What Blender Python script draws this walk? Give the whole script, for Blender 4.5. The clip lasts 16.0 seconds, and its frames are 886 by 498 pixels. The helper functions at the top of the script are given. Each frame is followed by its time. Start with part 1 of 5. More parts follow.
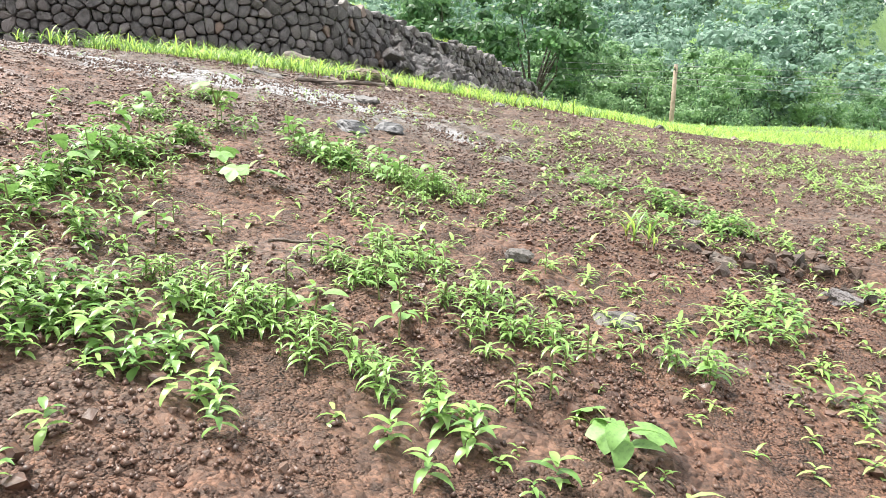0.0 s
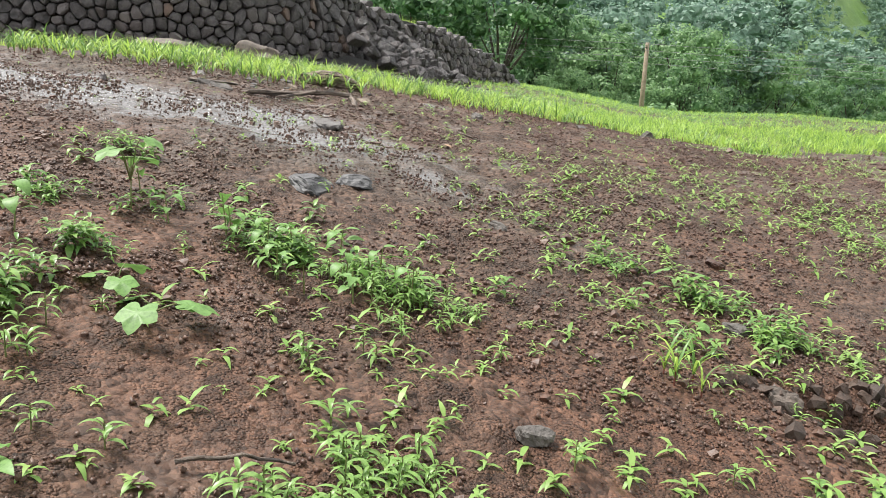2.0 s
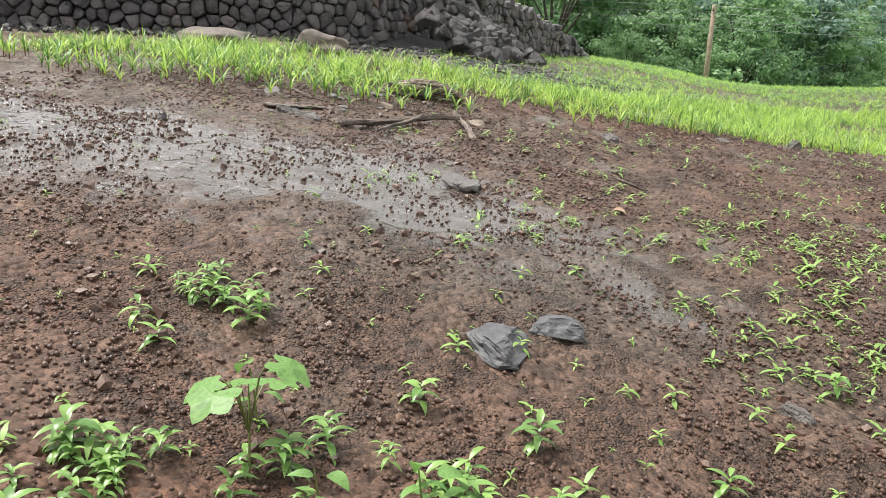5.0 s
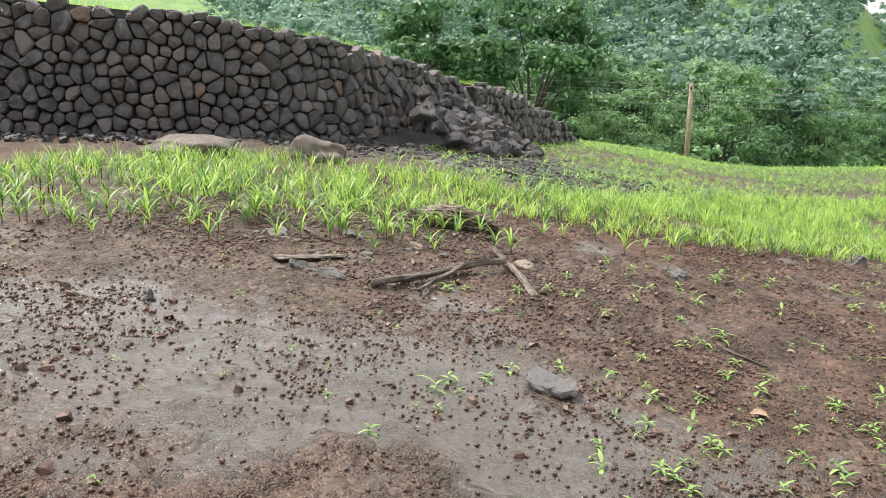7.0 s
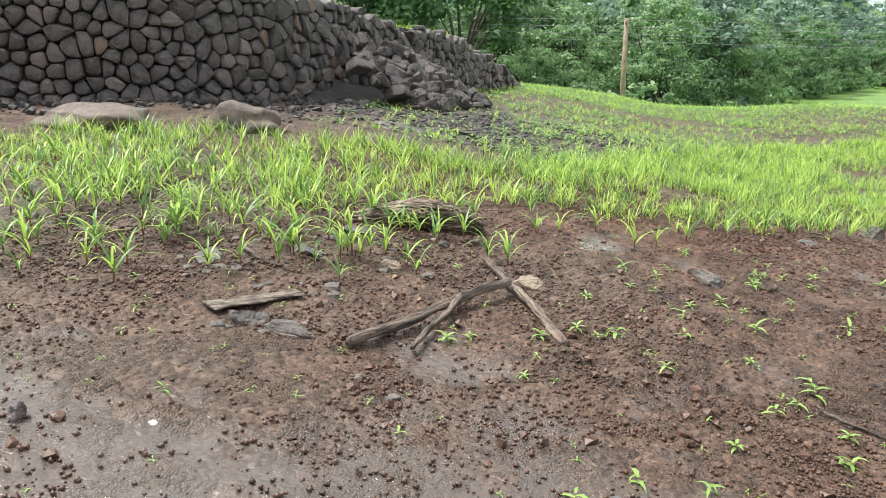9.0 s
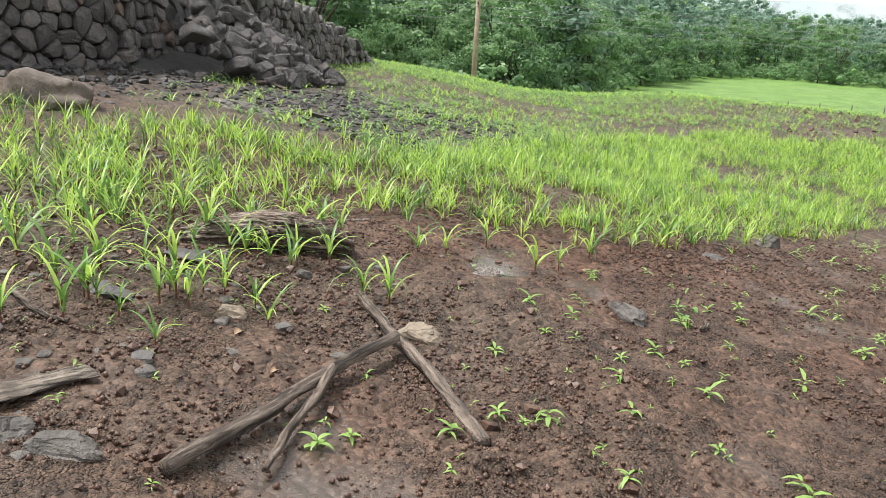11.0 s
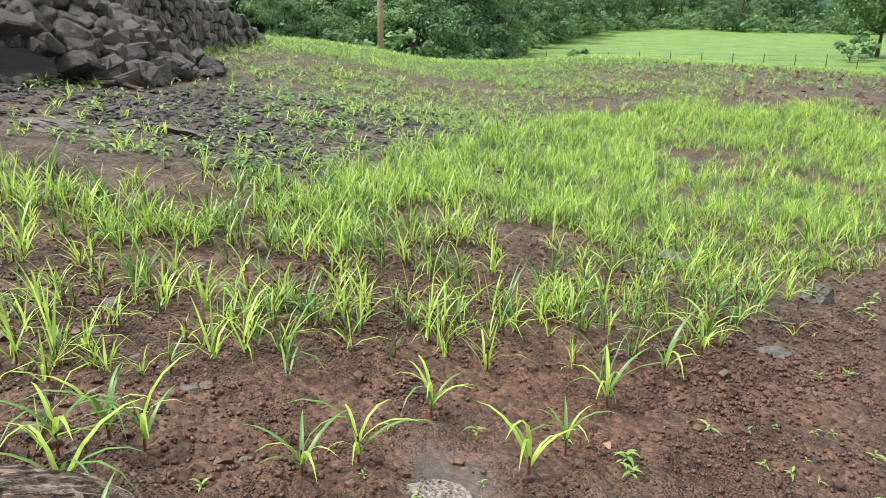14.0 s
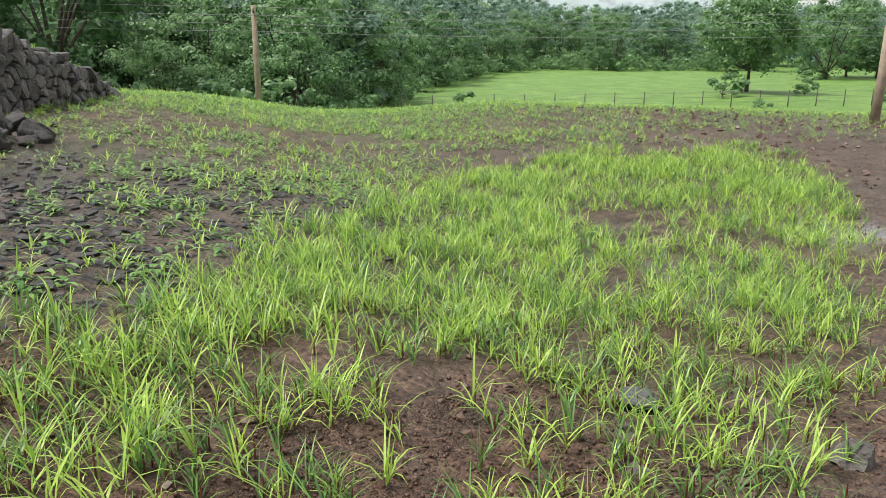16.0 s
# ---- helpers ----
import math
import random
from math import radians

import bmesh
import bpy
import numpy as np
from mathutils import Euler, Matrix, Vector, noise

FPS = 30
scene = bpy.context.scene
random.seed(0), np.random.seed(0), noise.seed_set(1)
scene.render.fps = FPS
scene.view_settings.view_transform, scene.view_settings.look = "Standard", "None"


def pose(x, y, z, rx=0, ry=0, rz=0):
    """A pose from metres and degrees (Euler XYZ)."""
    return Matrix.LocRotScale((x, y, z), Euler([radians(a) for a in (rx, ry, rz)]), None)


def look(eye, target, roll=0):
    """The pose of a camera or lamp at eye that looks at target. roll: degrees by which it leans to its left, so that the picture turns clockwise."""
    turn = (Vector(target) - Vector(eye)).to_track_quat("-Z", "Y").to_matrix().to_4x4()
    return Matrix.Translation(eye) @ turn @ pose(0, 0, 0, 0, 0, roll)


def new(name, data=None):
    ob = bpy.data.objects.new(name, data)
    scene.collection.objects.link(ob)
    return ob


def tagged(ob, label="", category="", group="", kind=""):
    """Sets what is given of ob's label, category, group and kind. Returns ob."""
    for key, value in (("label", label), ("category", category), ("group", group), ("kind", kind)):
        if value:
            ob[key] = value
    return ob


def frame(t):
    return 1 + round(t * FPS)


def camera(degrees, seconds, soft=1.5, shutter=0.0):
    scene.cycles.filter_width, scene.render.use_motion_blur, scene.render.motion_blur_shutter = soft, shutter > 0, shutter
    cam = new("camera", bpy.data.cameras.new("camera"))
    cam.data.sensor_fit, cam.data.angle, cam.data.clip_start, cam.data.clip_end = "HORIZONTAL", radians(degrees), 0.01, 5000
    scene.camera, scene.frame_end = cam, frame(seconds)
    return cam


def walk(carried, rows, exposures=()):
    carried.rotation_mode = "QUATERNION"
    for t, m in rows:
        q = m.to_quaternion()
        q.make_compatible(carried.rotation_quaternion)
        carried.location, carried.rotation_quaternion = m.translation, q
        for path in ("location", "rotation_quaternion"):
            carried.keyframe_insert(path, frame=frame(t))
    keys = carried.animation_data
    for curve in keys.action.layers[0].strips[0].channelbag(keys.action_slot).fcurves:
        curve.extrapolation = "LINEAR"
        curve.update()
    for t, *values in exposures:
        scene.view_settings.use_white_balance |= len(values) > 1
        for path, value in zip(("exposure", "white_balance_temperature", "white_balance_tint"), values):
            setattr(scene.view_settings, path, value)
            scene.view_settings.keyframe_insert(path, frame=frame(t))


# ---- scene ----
PATH = [
    (0, (4.576, -9.561, -0.208), (3.862, -7.723, -0.542), 2.3),
    (0.5, (4.365, -9.323, -0.144), (3.774, -7.438, -0.455), 2.0),
    (1, (4.2, -9.06, -0.092), (3.786, -7.136, -0.45), 3.0),
    (1.5, (4.16, -8.654, 0.119), (3.649, -6.764, -0.289), 1.9),
    (2, (4.043, -8.484, 0.3), (3.418, -6.628, -0.105), 3.0),
    (2.5, (3.809, -8.272, 0.347), (3.23, -6.411, -0.103), 2.6),
    (3, (3.702, -8.047, 0.368), (3.211, -6.163, -0.093), 1.6),
    (3.5, (3.616, -7.487, 0.435), (3.139, -5.596, -0.012), 1.9),
    (4, (3.451, -7.131, 0.612), (3.04, -5.21, 0.237), 3.0),
    (4.5, (2.975, -7.047, 0.685), (2.437, -5.19, 0.173), 3.3),
    (4.7, (2.79, -7.026, 0.721), (2.119, -5.216, 0.196), 3.0),
    (6.8, (1.564, -5.915, 1.177), (0.87, -4.072, 0.831), 1.0),
    (7, (1.492, -5.8, 1.17), (0.842, -3.938, 0.837), 1.4),
    (7.5, (1.268, -5.266, 1.186), (0.705, -3.378, 0.839), 1.1),
    (8, (1.071, -5.004, 1.31), (0.561, -3.111, 0.917), 1.2),
    (8.2, (0.961, -4.931, 1.343), (0.462, -3.039, 0.928), 0.8),
    (10.3, (0.462, -3.629, 1.421), (0.108, -1.736, 0.878), 2.0),
    (10.5, (0.4, -3.526, 1.425), (0.118, -1.624, 0.874), 2.5),
    (11, (0.29, -3.232, 1.372), (0.189, -1.304, 0.85), 3.2),
    (11.5, (0.292, -2.869, 1.368), (0.168, -0.954, 0.804), 2.6),
    (12, (0.256, -2.458, 1.436), (0.086, -0.56, 0.83), 0.3),
    (12.5, (0.158, -1.985, 1.448), (0.025, -0.1, 0.792), 1.1),
    (13, (0.13, -1.546, 1.468), (0.125, 0.344, 0.815), 0.7),
    (13.5, (0.195, -1.045, 1.47), (0.193, 0.866, 0.879), 0.8),
    (14, (0.201, -0.629, 1.473), (0.296, 1.277, 0.875), 0.6),
    (14.5, (0.147, -0.204, 1.477), (0.27, 1.686, 0.835), 1.9),
    (15, (0.289, 0.308, 1.457), (0.591, 2.184, 0.832), -0.4),
    (15.5, (0.433, 0.745, 1.458), (0.63, 2.666, 0.936), 0.3),
    (16, (0.441, 1.265, 1.471), (0.793, 3.169, 0.971), -0.4),
]
cam = camera(56.8, 16.0, 0.6)
walk(cam, [(t, look(eye, target, roll)) for t, eye, target, roll in PATH],
     [(0, 1.68), (0.5, 1.12), (1.0, 0.86), (2.0, 0.95), (3.5, 1.0), (4.0, 0.55), (4.5, 0.95), (7.0, 1.0), (8.0, 1.05), (10.5, 1.0), (11.0, 0.86), (12.0, 0.9), (13.5, 0.88), (15.0, 0.72), (16.0, 0.52)])

# ---- world, sun, exposure ----
world = bpy.data.worlds.new("overcast_sky")
scene.world = world
world.use_nodes = True
wn = world.node_tree.nodes
wl = world.node_tree.links
sky = wn.new("ShaderNodeTexSky")
sky.sky_type = "NISHITA"
sky.sun_disc = False
sky.sun_elevation = radians(55)
sky.sun_rotation = radians(-84)
sky.air_density, sky.dust_density, sky.ozone_density = 1.0, 6.0, 1.0
bg = wn["Background"]
cloud = wn.new("ShaderNodeMix")
cloud.data_type = "RGBA"
cloud.inputs[0].default_value = 0.8
cloud.inputs[7].default_value = (9.0, 9.1, 9.1, 1)
wl.new(sky.outputs[0], cloud.inputs[6])
wl.new(cloud.outputs[2], bg.inputs[0])
bg.inputs[1].default_value = 0.078

sun_data = bpy.data.lights.new("sun", "SUN")
sun_data.energy, sun_data.angle, sun_data.color = 3.4, radians(16), (1.0, 0.97, 0.92)
sun = new("sun", sun_data)
sun.matrix_world = look((-20, 6, 38), (0, 4, 0))

rng = np.random.default_rng(7)


# ---- the lie of the land ----
def smooth01(a, b, v):
    s = np.clip((v - a) / (b - a), 0, 1)
    return s * s * (3 - 2 * s)


LAND = (-0.0346, -0.6714, 0.0474, -0.1012, 0.082, -0.0691, 0.1731, 0.1147, -0.1359, -0.0283, -0.0106)


def land(x, y):
    """Height of the smooth ground: a field that leans down to the east, a crest, a valley meadow and a wooded hill."""
    x, y = np.asarray(x, float), np.asarray(y, float)
    xc, yc = np.clip(x, -6, 6.3), np.clip(y, -10.5, 6.5)
    u, v = xc / 5, yc / 5
    near = sum(c * m for c, m in zip(LAND, (1 + 0 * u, u, v, u * u, u * v, v * v, u**3, u * u * v, u * v * v, v**3, v**4)))
    near = near - 0.015 * np.maximum(x - 6.3, 0) + 0.03 * np.maximum(-6 - x, 0)
    near = near + 0.07 * np.minimum(y + 10.5, 0).clip(-40) - 0.010 * np.clip(y - 6.5, 0, 20) + 0.030 * np.clip(y - 6.5, 0, 18) * smooth01(0, 6, x)
    far = smooth01(23, 46, y + 0.35 * np.maximum(x - 6, 0))
    z = near * (1 - far) - 3.6 * far
    r, az = np.hypot(x, y), np.arctan2(x, np.maximum(y, 1e-3))
    amp = 36 * (1 - smooth01(0.02, 0.36, az)) + 5
    r0 = 46 + 85 * smooth01(0.05, 0.3, az)
    return z + amp * smooth01(0, 170, r - r0) * (y > 0)


def vnoise(x, y, wave, seed):
    """Smooth value noise from -1 to 1 at a wavelength in metres."""
    x, y = np.asarray(x) / wave + 57.3, np.asarray(y) / wave + 91.7
    i, j = np.floor(x).astype(np.int64), np.floor(y).astype(np.int64)
    fx, fy = x - i, y - j
    fx, fy = fx * fx * (3 - 2 * fx), fy * fy * (3 - 2 * fy)

    def h(a, b):
        n = (a * 374761393 + b * 668265263 + seed * 974711) & 0x7FFFFFFF
        n = ((n ^ (n >> 13)) * 1274126177) & 0x7FFFFFFF
        return ((n ^ (n >> 16)) & 0xFFFF) / 32767.5 - 1

    return (h(i, j) * (1 - fx) + h(i + 1, j) * fx) * (1 - fy) + (h(i, j + 1) * (1 - fx) + h(i + 1, j + 1) * fx) * fy


def spot(x, y, cx, cy, rx, ry, turn=0.0):
    c, s = math.cos(radians(turn)), math.sin(radians(turn))
    dx, dy = x - cx, y - cy
    return np.exp(-(((dx * c + dy * s) / rx) ** 2 + ((dy * c - dx * s) / ry) ** 2))


def wetness(x, y):
    """Where rain water lies or films the mud."""
    w = 1.25 * spot(x, y, -1.3, -2.9, 2.3, 1.15, 20) + 0.45 * spot(x, y, 0.3, -2.6, 1.3, 0.8) + 0.8 * spot(x, y, 2.2, -3.05, 0.55, 0.3, 20) + 0.55 * spot(x, y, 1.0, -2.2, 0.9, 0.7)
    w = w + 0.9 * spot(x, y, -2.6, 11.5, 1.3, 2.2) + 0.8 * spot(x, y, -1.2, 9.8, 1.2, 0.8) + 1.0 * spot(x, y, 6.4, 9.3, 1.1, 0.8) + 0.8 * spot(x, y, 3.6, 8.0, 0.7, 0.7)
    w = w + 0.6 * spot(x, y, 2.3, 4.9, 0.5, 0.35) + 0.5 * spot(x, y, -0.3, -0.9, 0.5, 0.4) + 1.1 * spot(x, y, 0.33, 1.66, 0.22, 0.17)
    return np.clip(w + 0.42 * vnoise(x, y, 0.5, 5) + 0.36 * vnoise(x, y, 0.15, 6) - 0.22, 0, 1)


def redness(x, y):
    """Red earth downhill, grey-brown gravelly mud near the wall and where water ran."""
    r = 0.62 + 0.25 * vnoise(x, y, 1.7, 11) + 0.2 * vnoise(x, y, 0.5, 12) + 0.35 * smooth01(-4.2, -6, y)
    r = r - 0.75 * spot(x, y, -2.5, 9.0, 3.5, 3.0) - 0.55 * spot(x, y, -1.8, -2.6, 2.0, 1.6) - 0.4 * spot(x, y, 1.8, -3.1, 1.3, 0.9) - 0.5 * spot(x, y, -3, 1, 2.0, 2.5) - 0.35 * smooth01(4.5, 8, y)
    return np.clip(r, 0, 1)


def crumbs(x, y, cell, seed):
    """Rounded lumps scattered one to a cell, from 0 to 1."""
    x, y = np.asarray(x, float) / cell, np.asarray(y, float) / cell
    i, j = np.floor(x).astype(np.int64), np.floor(y).astype(np.int64)

    def h(a, b, k):
        n = (a * 374761393 + b * 668265263 + (seed + k) * 974711) & 0x7FFFFFFF
        n = ((n ^ (n >> 13)) * 1274126177) & 0x7FFFFFFF
        return ((n ^ (n >> 16)) & 0xFFFF) / 65535

    top = np.zeros(np.shape(x))
    for a in (-1, 0, 1):
        for b in (-1, 0, 1):
            u, v = i + a, j + b
            d2 = (x - u - 0.15 - 0.7 * h(u, v, 1)) ** 2 + (y - v - 0.15 - 0.7 * h(u, v, 2)) ** 2
            big = 0.25 + 0.75 * h(u, v, 3) ** 2
            top = np.maximum(top, big * np.sqrt(np.clip(1 - d2 / (0.16 + 0.5 * big * big), 0, 1)))
    return top


def clods(x, y):
    """Relief of the tilled, rain-beaten soil."""
    fine = smooth01(16, 9, np.abs(y + 1)) * smooth01(11, 7, np.abs(x - 1))
    wet = wetness(x, y)
    rough = (0.55 + 0.45 * vnoise(x, y, 0.9, 21)) * (1 - 0.66 * wet)
    a = 0.032 * (1 - np.abs(vnoise(x, y, 0.28, 22))) + 0.034 * np.abs(vnoise(x, y, 0.15, 23)) + 0.022 * np.abs(vnoise(x, y, 0.085, 24))
    lumpy = np.clip(0.35 + 0.9 * vnoise(x, y, 0.7, 28), 0.08, 1) * (1 - 0.6 * wet)
    a2 = lumpy * (0.034 * crumbs(x, y, 0.16, 81) + 0.022 * crumbs(x, y, 0.085, 82))
    big = 0.035 * vnoise(x, y, 1.3, 25) + 0.02 * vnoise(x, y, 0.6, 26)
    hollow = 0.22 * spot(x, y, 4.72, -4.84, 0.30, 0.13, 12) + 0.12 * spot(x, y, 5.2, -4.75, 0.30, 0.2, -10)
    return fine * (rough * a * 1.15 + a2 + big * 0.55 - hollow) + 0.15 * (1 - fine) * vnoise(x, y, 4.0, 27) * smooth01(12, 30, np.hypot(x, y))


def ground(x, y):
    return land(x, y) + clods(x, y)


# ---- mesh helpers ----
def mesh_of(name, verts, faces, material, smooth=True, attrs=()):
    """A mesh from arrays of vertices and of faces with equally many corners."""
    verts, faces = np.asarray(verts, np.float32), np.asarray(faces, np.int32)
    me = bpy.data.meshes.new(name)
    n, k = faces.shape
    me.vertices.add(len(verts))
    me.vertices.foreach_set("co", verts.ravel())
    me.loops.add(n * k)
    me.loops.foreach_set("vertex_index", faces.ravel())
    me.polygons.add(n)
    me.polygons.foreach_set("loop_start", np.arange(0, n * k, k, dtype=np.int32))
    me.polygons.foreach_set("use_smooth", np.full(n, smooth))
    for key, values in attrs:
        a = me.attributes.new(key, "FLOAT", "POINT")
        a.data.foreach_set("value", np.asarray(values, np.float32))
    me.update(calc_edges=True)
    me.materials.append(material)
    return me


def part(name, me, parent=None, label="", at=None):
    ob = new(name, me)
    if parent is not None:
        ob.parent = parent
    if at is not None:
        ob.matrix_basis = at
    return tagged(ob, label=label)


def thing(name, label, category, at=None, group="", me=None, kind=""):
    ob = new(name, me)
    if at is not None:
        ob.matrix_basis = at
    return tagged(ob, label, category, group, kind)


def join(pieces):
    """Stack (verts, faces) pairs into one pair."""
    out_v, out_f, n = [], [], 0
    for v, f in pieces:
        out_v.append(v)
        out_f.append(np.asarray(f) + n)
        n += len(v)
    return np.concatenate(out_v), np.concatenate(out_f)


def strips(base, yaw, length, up, droop, width, profile, fold=0.0):
    """Leaves or blades as arching strips; all but profile may be arrays, one entry a leaf."""
    base = np.atleast_2d(np.asarray(base, float))
    n, rows = len(base), len(profile)
    yaw, length, up, droop, width = (np.broadcast_to(np.asarray(a, float), (n,)) for a in (yaw, length, up, droop, width))
    s = np.linspace(0, 1, rows)
    el = up[:, None] - droop[:, None] * s[None, :] ** 1.3
    step = (length / (rows - 1))[:, None]
    flat = np.concatenate([np.zeros((n, 1)), np.cumsum(step * np.cos(el[:, 1:]), 1)], 1)
    rise = np.concatenate([np.zeros((n, 1)), np.cumsum(step * np.sin(el[:, 1:]), 1)], 1)
    ahead = np.stack([np.cos(yaw), np.sin(yaw), 0 * yaw], -1)
    side = np.stack([-np.sin(yaw), np.cos(yaw), 0 * yaw], -1)
    mid = base[:, None] + flat[..., None] * ahead[:, None] + rise[..., None] * np.array([0, 0, 1.0])
    norm = -np.sin(el)[..., None] * ahead[:, None] + np.cos(el)[..., None] * np.array([0, 0, 1.0])
    half = (width[:, None] * np.asarray(profile)[None])[..., None] / 2
    left, right = mid + side[:, None] * half + norm * half * fold, mid - side[:, None] * half + norm * half * fold
    cols = [left, right] if fold == 0 else [left, mid, right]
    k = len(cols)
    verts = np.stack(cols, 2).reshape(-1, 3)
    idx = np.arange(n * rows * k).reshape(n, rows, k)
    quads = [np.stack([idx[:, :-1, c], idx[:, :-1, c + 1], idx[:, 1:, c + 1], idx[:, 1:, c]], -1).reshape(-1, 4) for c in range(k - 1)]
    return verts, np.concatenate(quads)


def tube(points, radii, sides=7, seed=0, rough=0.0):
    """A tapered limb along points, with uneven rings."""
    points = np.asarray(points, float)
    gen = np.random.default_rng(seed)
    ang = np.linspace(0, 2 * np.pi, sides, endpoint=False)
    verts = []
    for i, p in enumerate(points):
        d = points[min(i + 1, len(points) - 1)] - points[max(i - 1, 0)]
        d = d / (np.linalg.norm(d) + 1e-9)
        a = np.cross(d, (0.3, 0.2, 1.0) if abs(d[2]) < 0.85 else (1.0, 0.1, 0))
        a = a / np.linalg.norm(a)
        b = np.cross(d, a)
        r = radii[i] * (1 + rough * gen.uniform(-1, 1, sides))
        verts.append(p + (np.cos(ang) * r)[:, None] * a + (np.sin(ang) * r)[:, None] * b)
    m = len(points)
    idx = np.arange(m * sides).reshape(m, sides)
    quads = np.stack([idx[:-1], np.roll(idx, -1, 1)[:-1], np.roll(idx, -1, 1)[1:], idx[1:]], -1).reshape(-1, 4)
    v = np.concatenate([*verts, points[:1], points[-1:]])
    a, b = m * sides, m * sides + 1
    caps = [(idx[0][(i + 1) % sides], idx[0][i], a, a) for i in range(sides)] + [(idx[-1][i], idx[-1][(i + 1) % sides], b, b) for i in range(sides)]
    caps = [(c[0], c[1], c[2], c[0]) for c in caps]
    return v, quads, np.array(caps)[:, :3]


def tube_mesh(name, points, radii, material, sides=7, seed=0, rough=0.0, smooth=True):
    v, q, c = tube(points, radii, sides, seed, rough)
    me = bpy.data.meshes.new(name)
    me.from_pydata(v.tolist(), [], q.tolist() + c.tolist())
    me.polygons.foreach_set("use_smooth", [smooth] * len(me.polygons))
    me.materials.append(material)
    return me


def scatter(template, xs, ys, zs, yaw, size, tilt=None):
    """Copies of one (verts, faces) template, joined."""
    v, f = template
    xs, ys, zs, yaw, size = (np.asarray(a, float) for a in (xs, ys, zs, yaw, size))
    c, s = np.cos(yaw), np.sin(yaw)
    out = np.empty((len(xs), len(v), 3))
    out[..., 0] = (c[:, None] * v[None, :, 0] - s[:, None] * v[None, :, 1]) * size[:, None] + xs[:, None]
    out[..., 1] = (s[:, None] * v[None, :, 0] + c[:, None] * v[None, :, 1]) * size[:, None] + ys[:, None]
    out[..., 2] = v[None, :, 2] * size[:, None] + zs[:, None]
    faces = f[None] + (np.arange(len(xs)) * len(v))[:, None, None]
    return out.reshape(-1, 3), faces.reshape(-1, f.shape[1])


def scatter_many(templates, xs, ys, size, sink=0.0, height=None):
    pick = rng.integers(0, len(templates), len(xs))
    zs = (ground(xs, ys) if height is None else height) - sink
    yaw = rng.uniform(0, 2 * np.pi, len(xs))
    return join([scatter(t, xs[pick == i], ys[pick == i], zs[pick == i], yaw[pick == i], size[pick == i]) for i, t in enumerate(templates) if (pick == i).any()])


# ---- materials ----
def nodes_of(name):
    m = bpy.data.materials.new(name)
    m.use_nodes = True
    t = m.node_tree
    return m, t.nodes, t.links, t.nodes["Principled BSDF"]


def noise_node(n, l, scale, detail=4.0, rough=0.6, coords=None):
    t = n.new("ShaderNodeTexNoise")
    t.inputs["Scale"].default_value, t.inputs["Detail"].default_value, t.inputs["Roughness"].default_value = scale, detail, rough
    if coords is not None:
        l.new(coords, t.inputs["Vector"])
    return t


def mix_node(n, l, a, b, fac, mode="MIX"):
    m = n.new("ShaderNodeMix")
    m.data_type, m.blend_type = "RGBA", mode
    for k, v in ((6, a), (7, b)):
        if isinstance(v, tuple):
            m.inputs[k].default_value = (*v, 1)
        else:
            l.new(v, m.inputs[k])
    if isinstance(fac, (int, float)):
        m.inputs[0].default_value = fac
    else:
        l.new(fac, m.inputs[0])
    return m.outputs[2]


def ramp_node(n, l, fac, *stops):
    r = n.new("ShaderNodeValToRGB")
    while len(r.color_ramp.elements) < len(stops):
        r.color_ramp.elements.new(0.5)
    for e, (p, c) in zip(r.color_ramp.elements, stops):
        e.position, e.color = p, (*((c,) * 3 if isinstance(c, float) else c), 1)
    l.new(fac, r.inputs[0])
    return r.outputs[0]


def bump_node(n, l, height, strength, distance, under=None):
    b = n.new("ShaderNodeBump")
    b.inputs["Strength"].default_value, b.inputs["Distance"].default_value = strength, distance
    l.new(height, b.inputs["Height"])
    if under is not None:
        l.new(under, b.inputs["Normal"])
    return b.outputs[0]


def foliage(name, dark, light, gloss=0.42, through_light=0.3, toned=False):
    """Leaves: each island its own tone, some light passing through."""
    m, n, l, p = nodes_of(name)
    geo = n.new("ShaderNodeNewGeometry")
    where = n.new("ShaderNodeTexCoord").outputs["Object"]
    spots = noise_node(n, l, 9.0, 3, coords=where)
    pick = geo.outputs["Random Per Island"]
    if toned:
        own = n.new("ShaderNodeAttribute")
        own.attribute_name = "tone"
        both = n.new("ShaderNodeMix")
        both.inputs[0].default_value = 0.7
        l.new(pick, both.inputs[2])
        l.new(own.outputs["Fac"], both.inputs[3])
        pick = both.outputs[0]
    tone = mix_node(n, l, dark, light, pick)
    tone = mix_node(n, l, tone, tuple(c * 0.55 for c in dark), ramp_node(n, l, spots.outputs[0], (0.45, 0.0), (0.75, 0.6)))
    l.new(tone, p.inputs["Base Color"])
    p.inputs["Roughness"].default_value = gloss
    t = n.new("ShaderNodeBsdfTranslucent")
    l.new(tone, t.inputs[0])
    mx = n.new("ShaderNodeMixShader")
    mx.inputs[0].default_value = through_light
    l.new(p.outputs[0], mx.inputs[1])
    l.new(t.outputs[0], mx.inputs[2])
    l.new(mx.outputs[0], n["Material Output"].inputs[0])
    return m


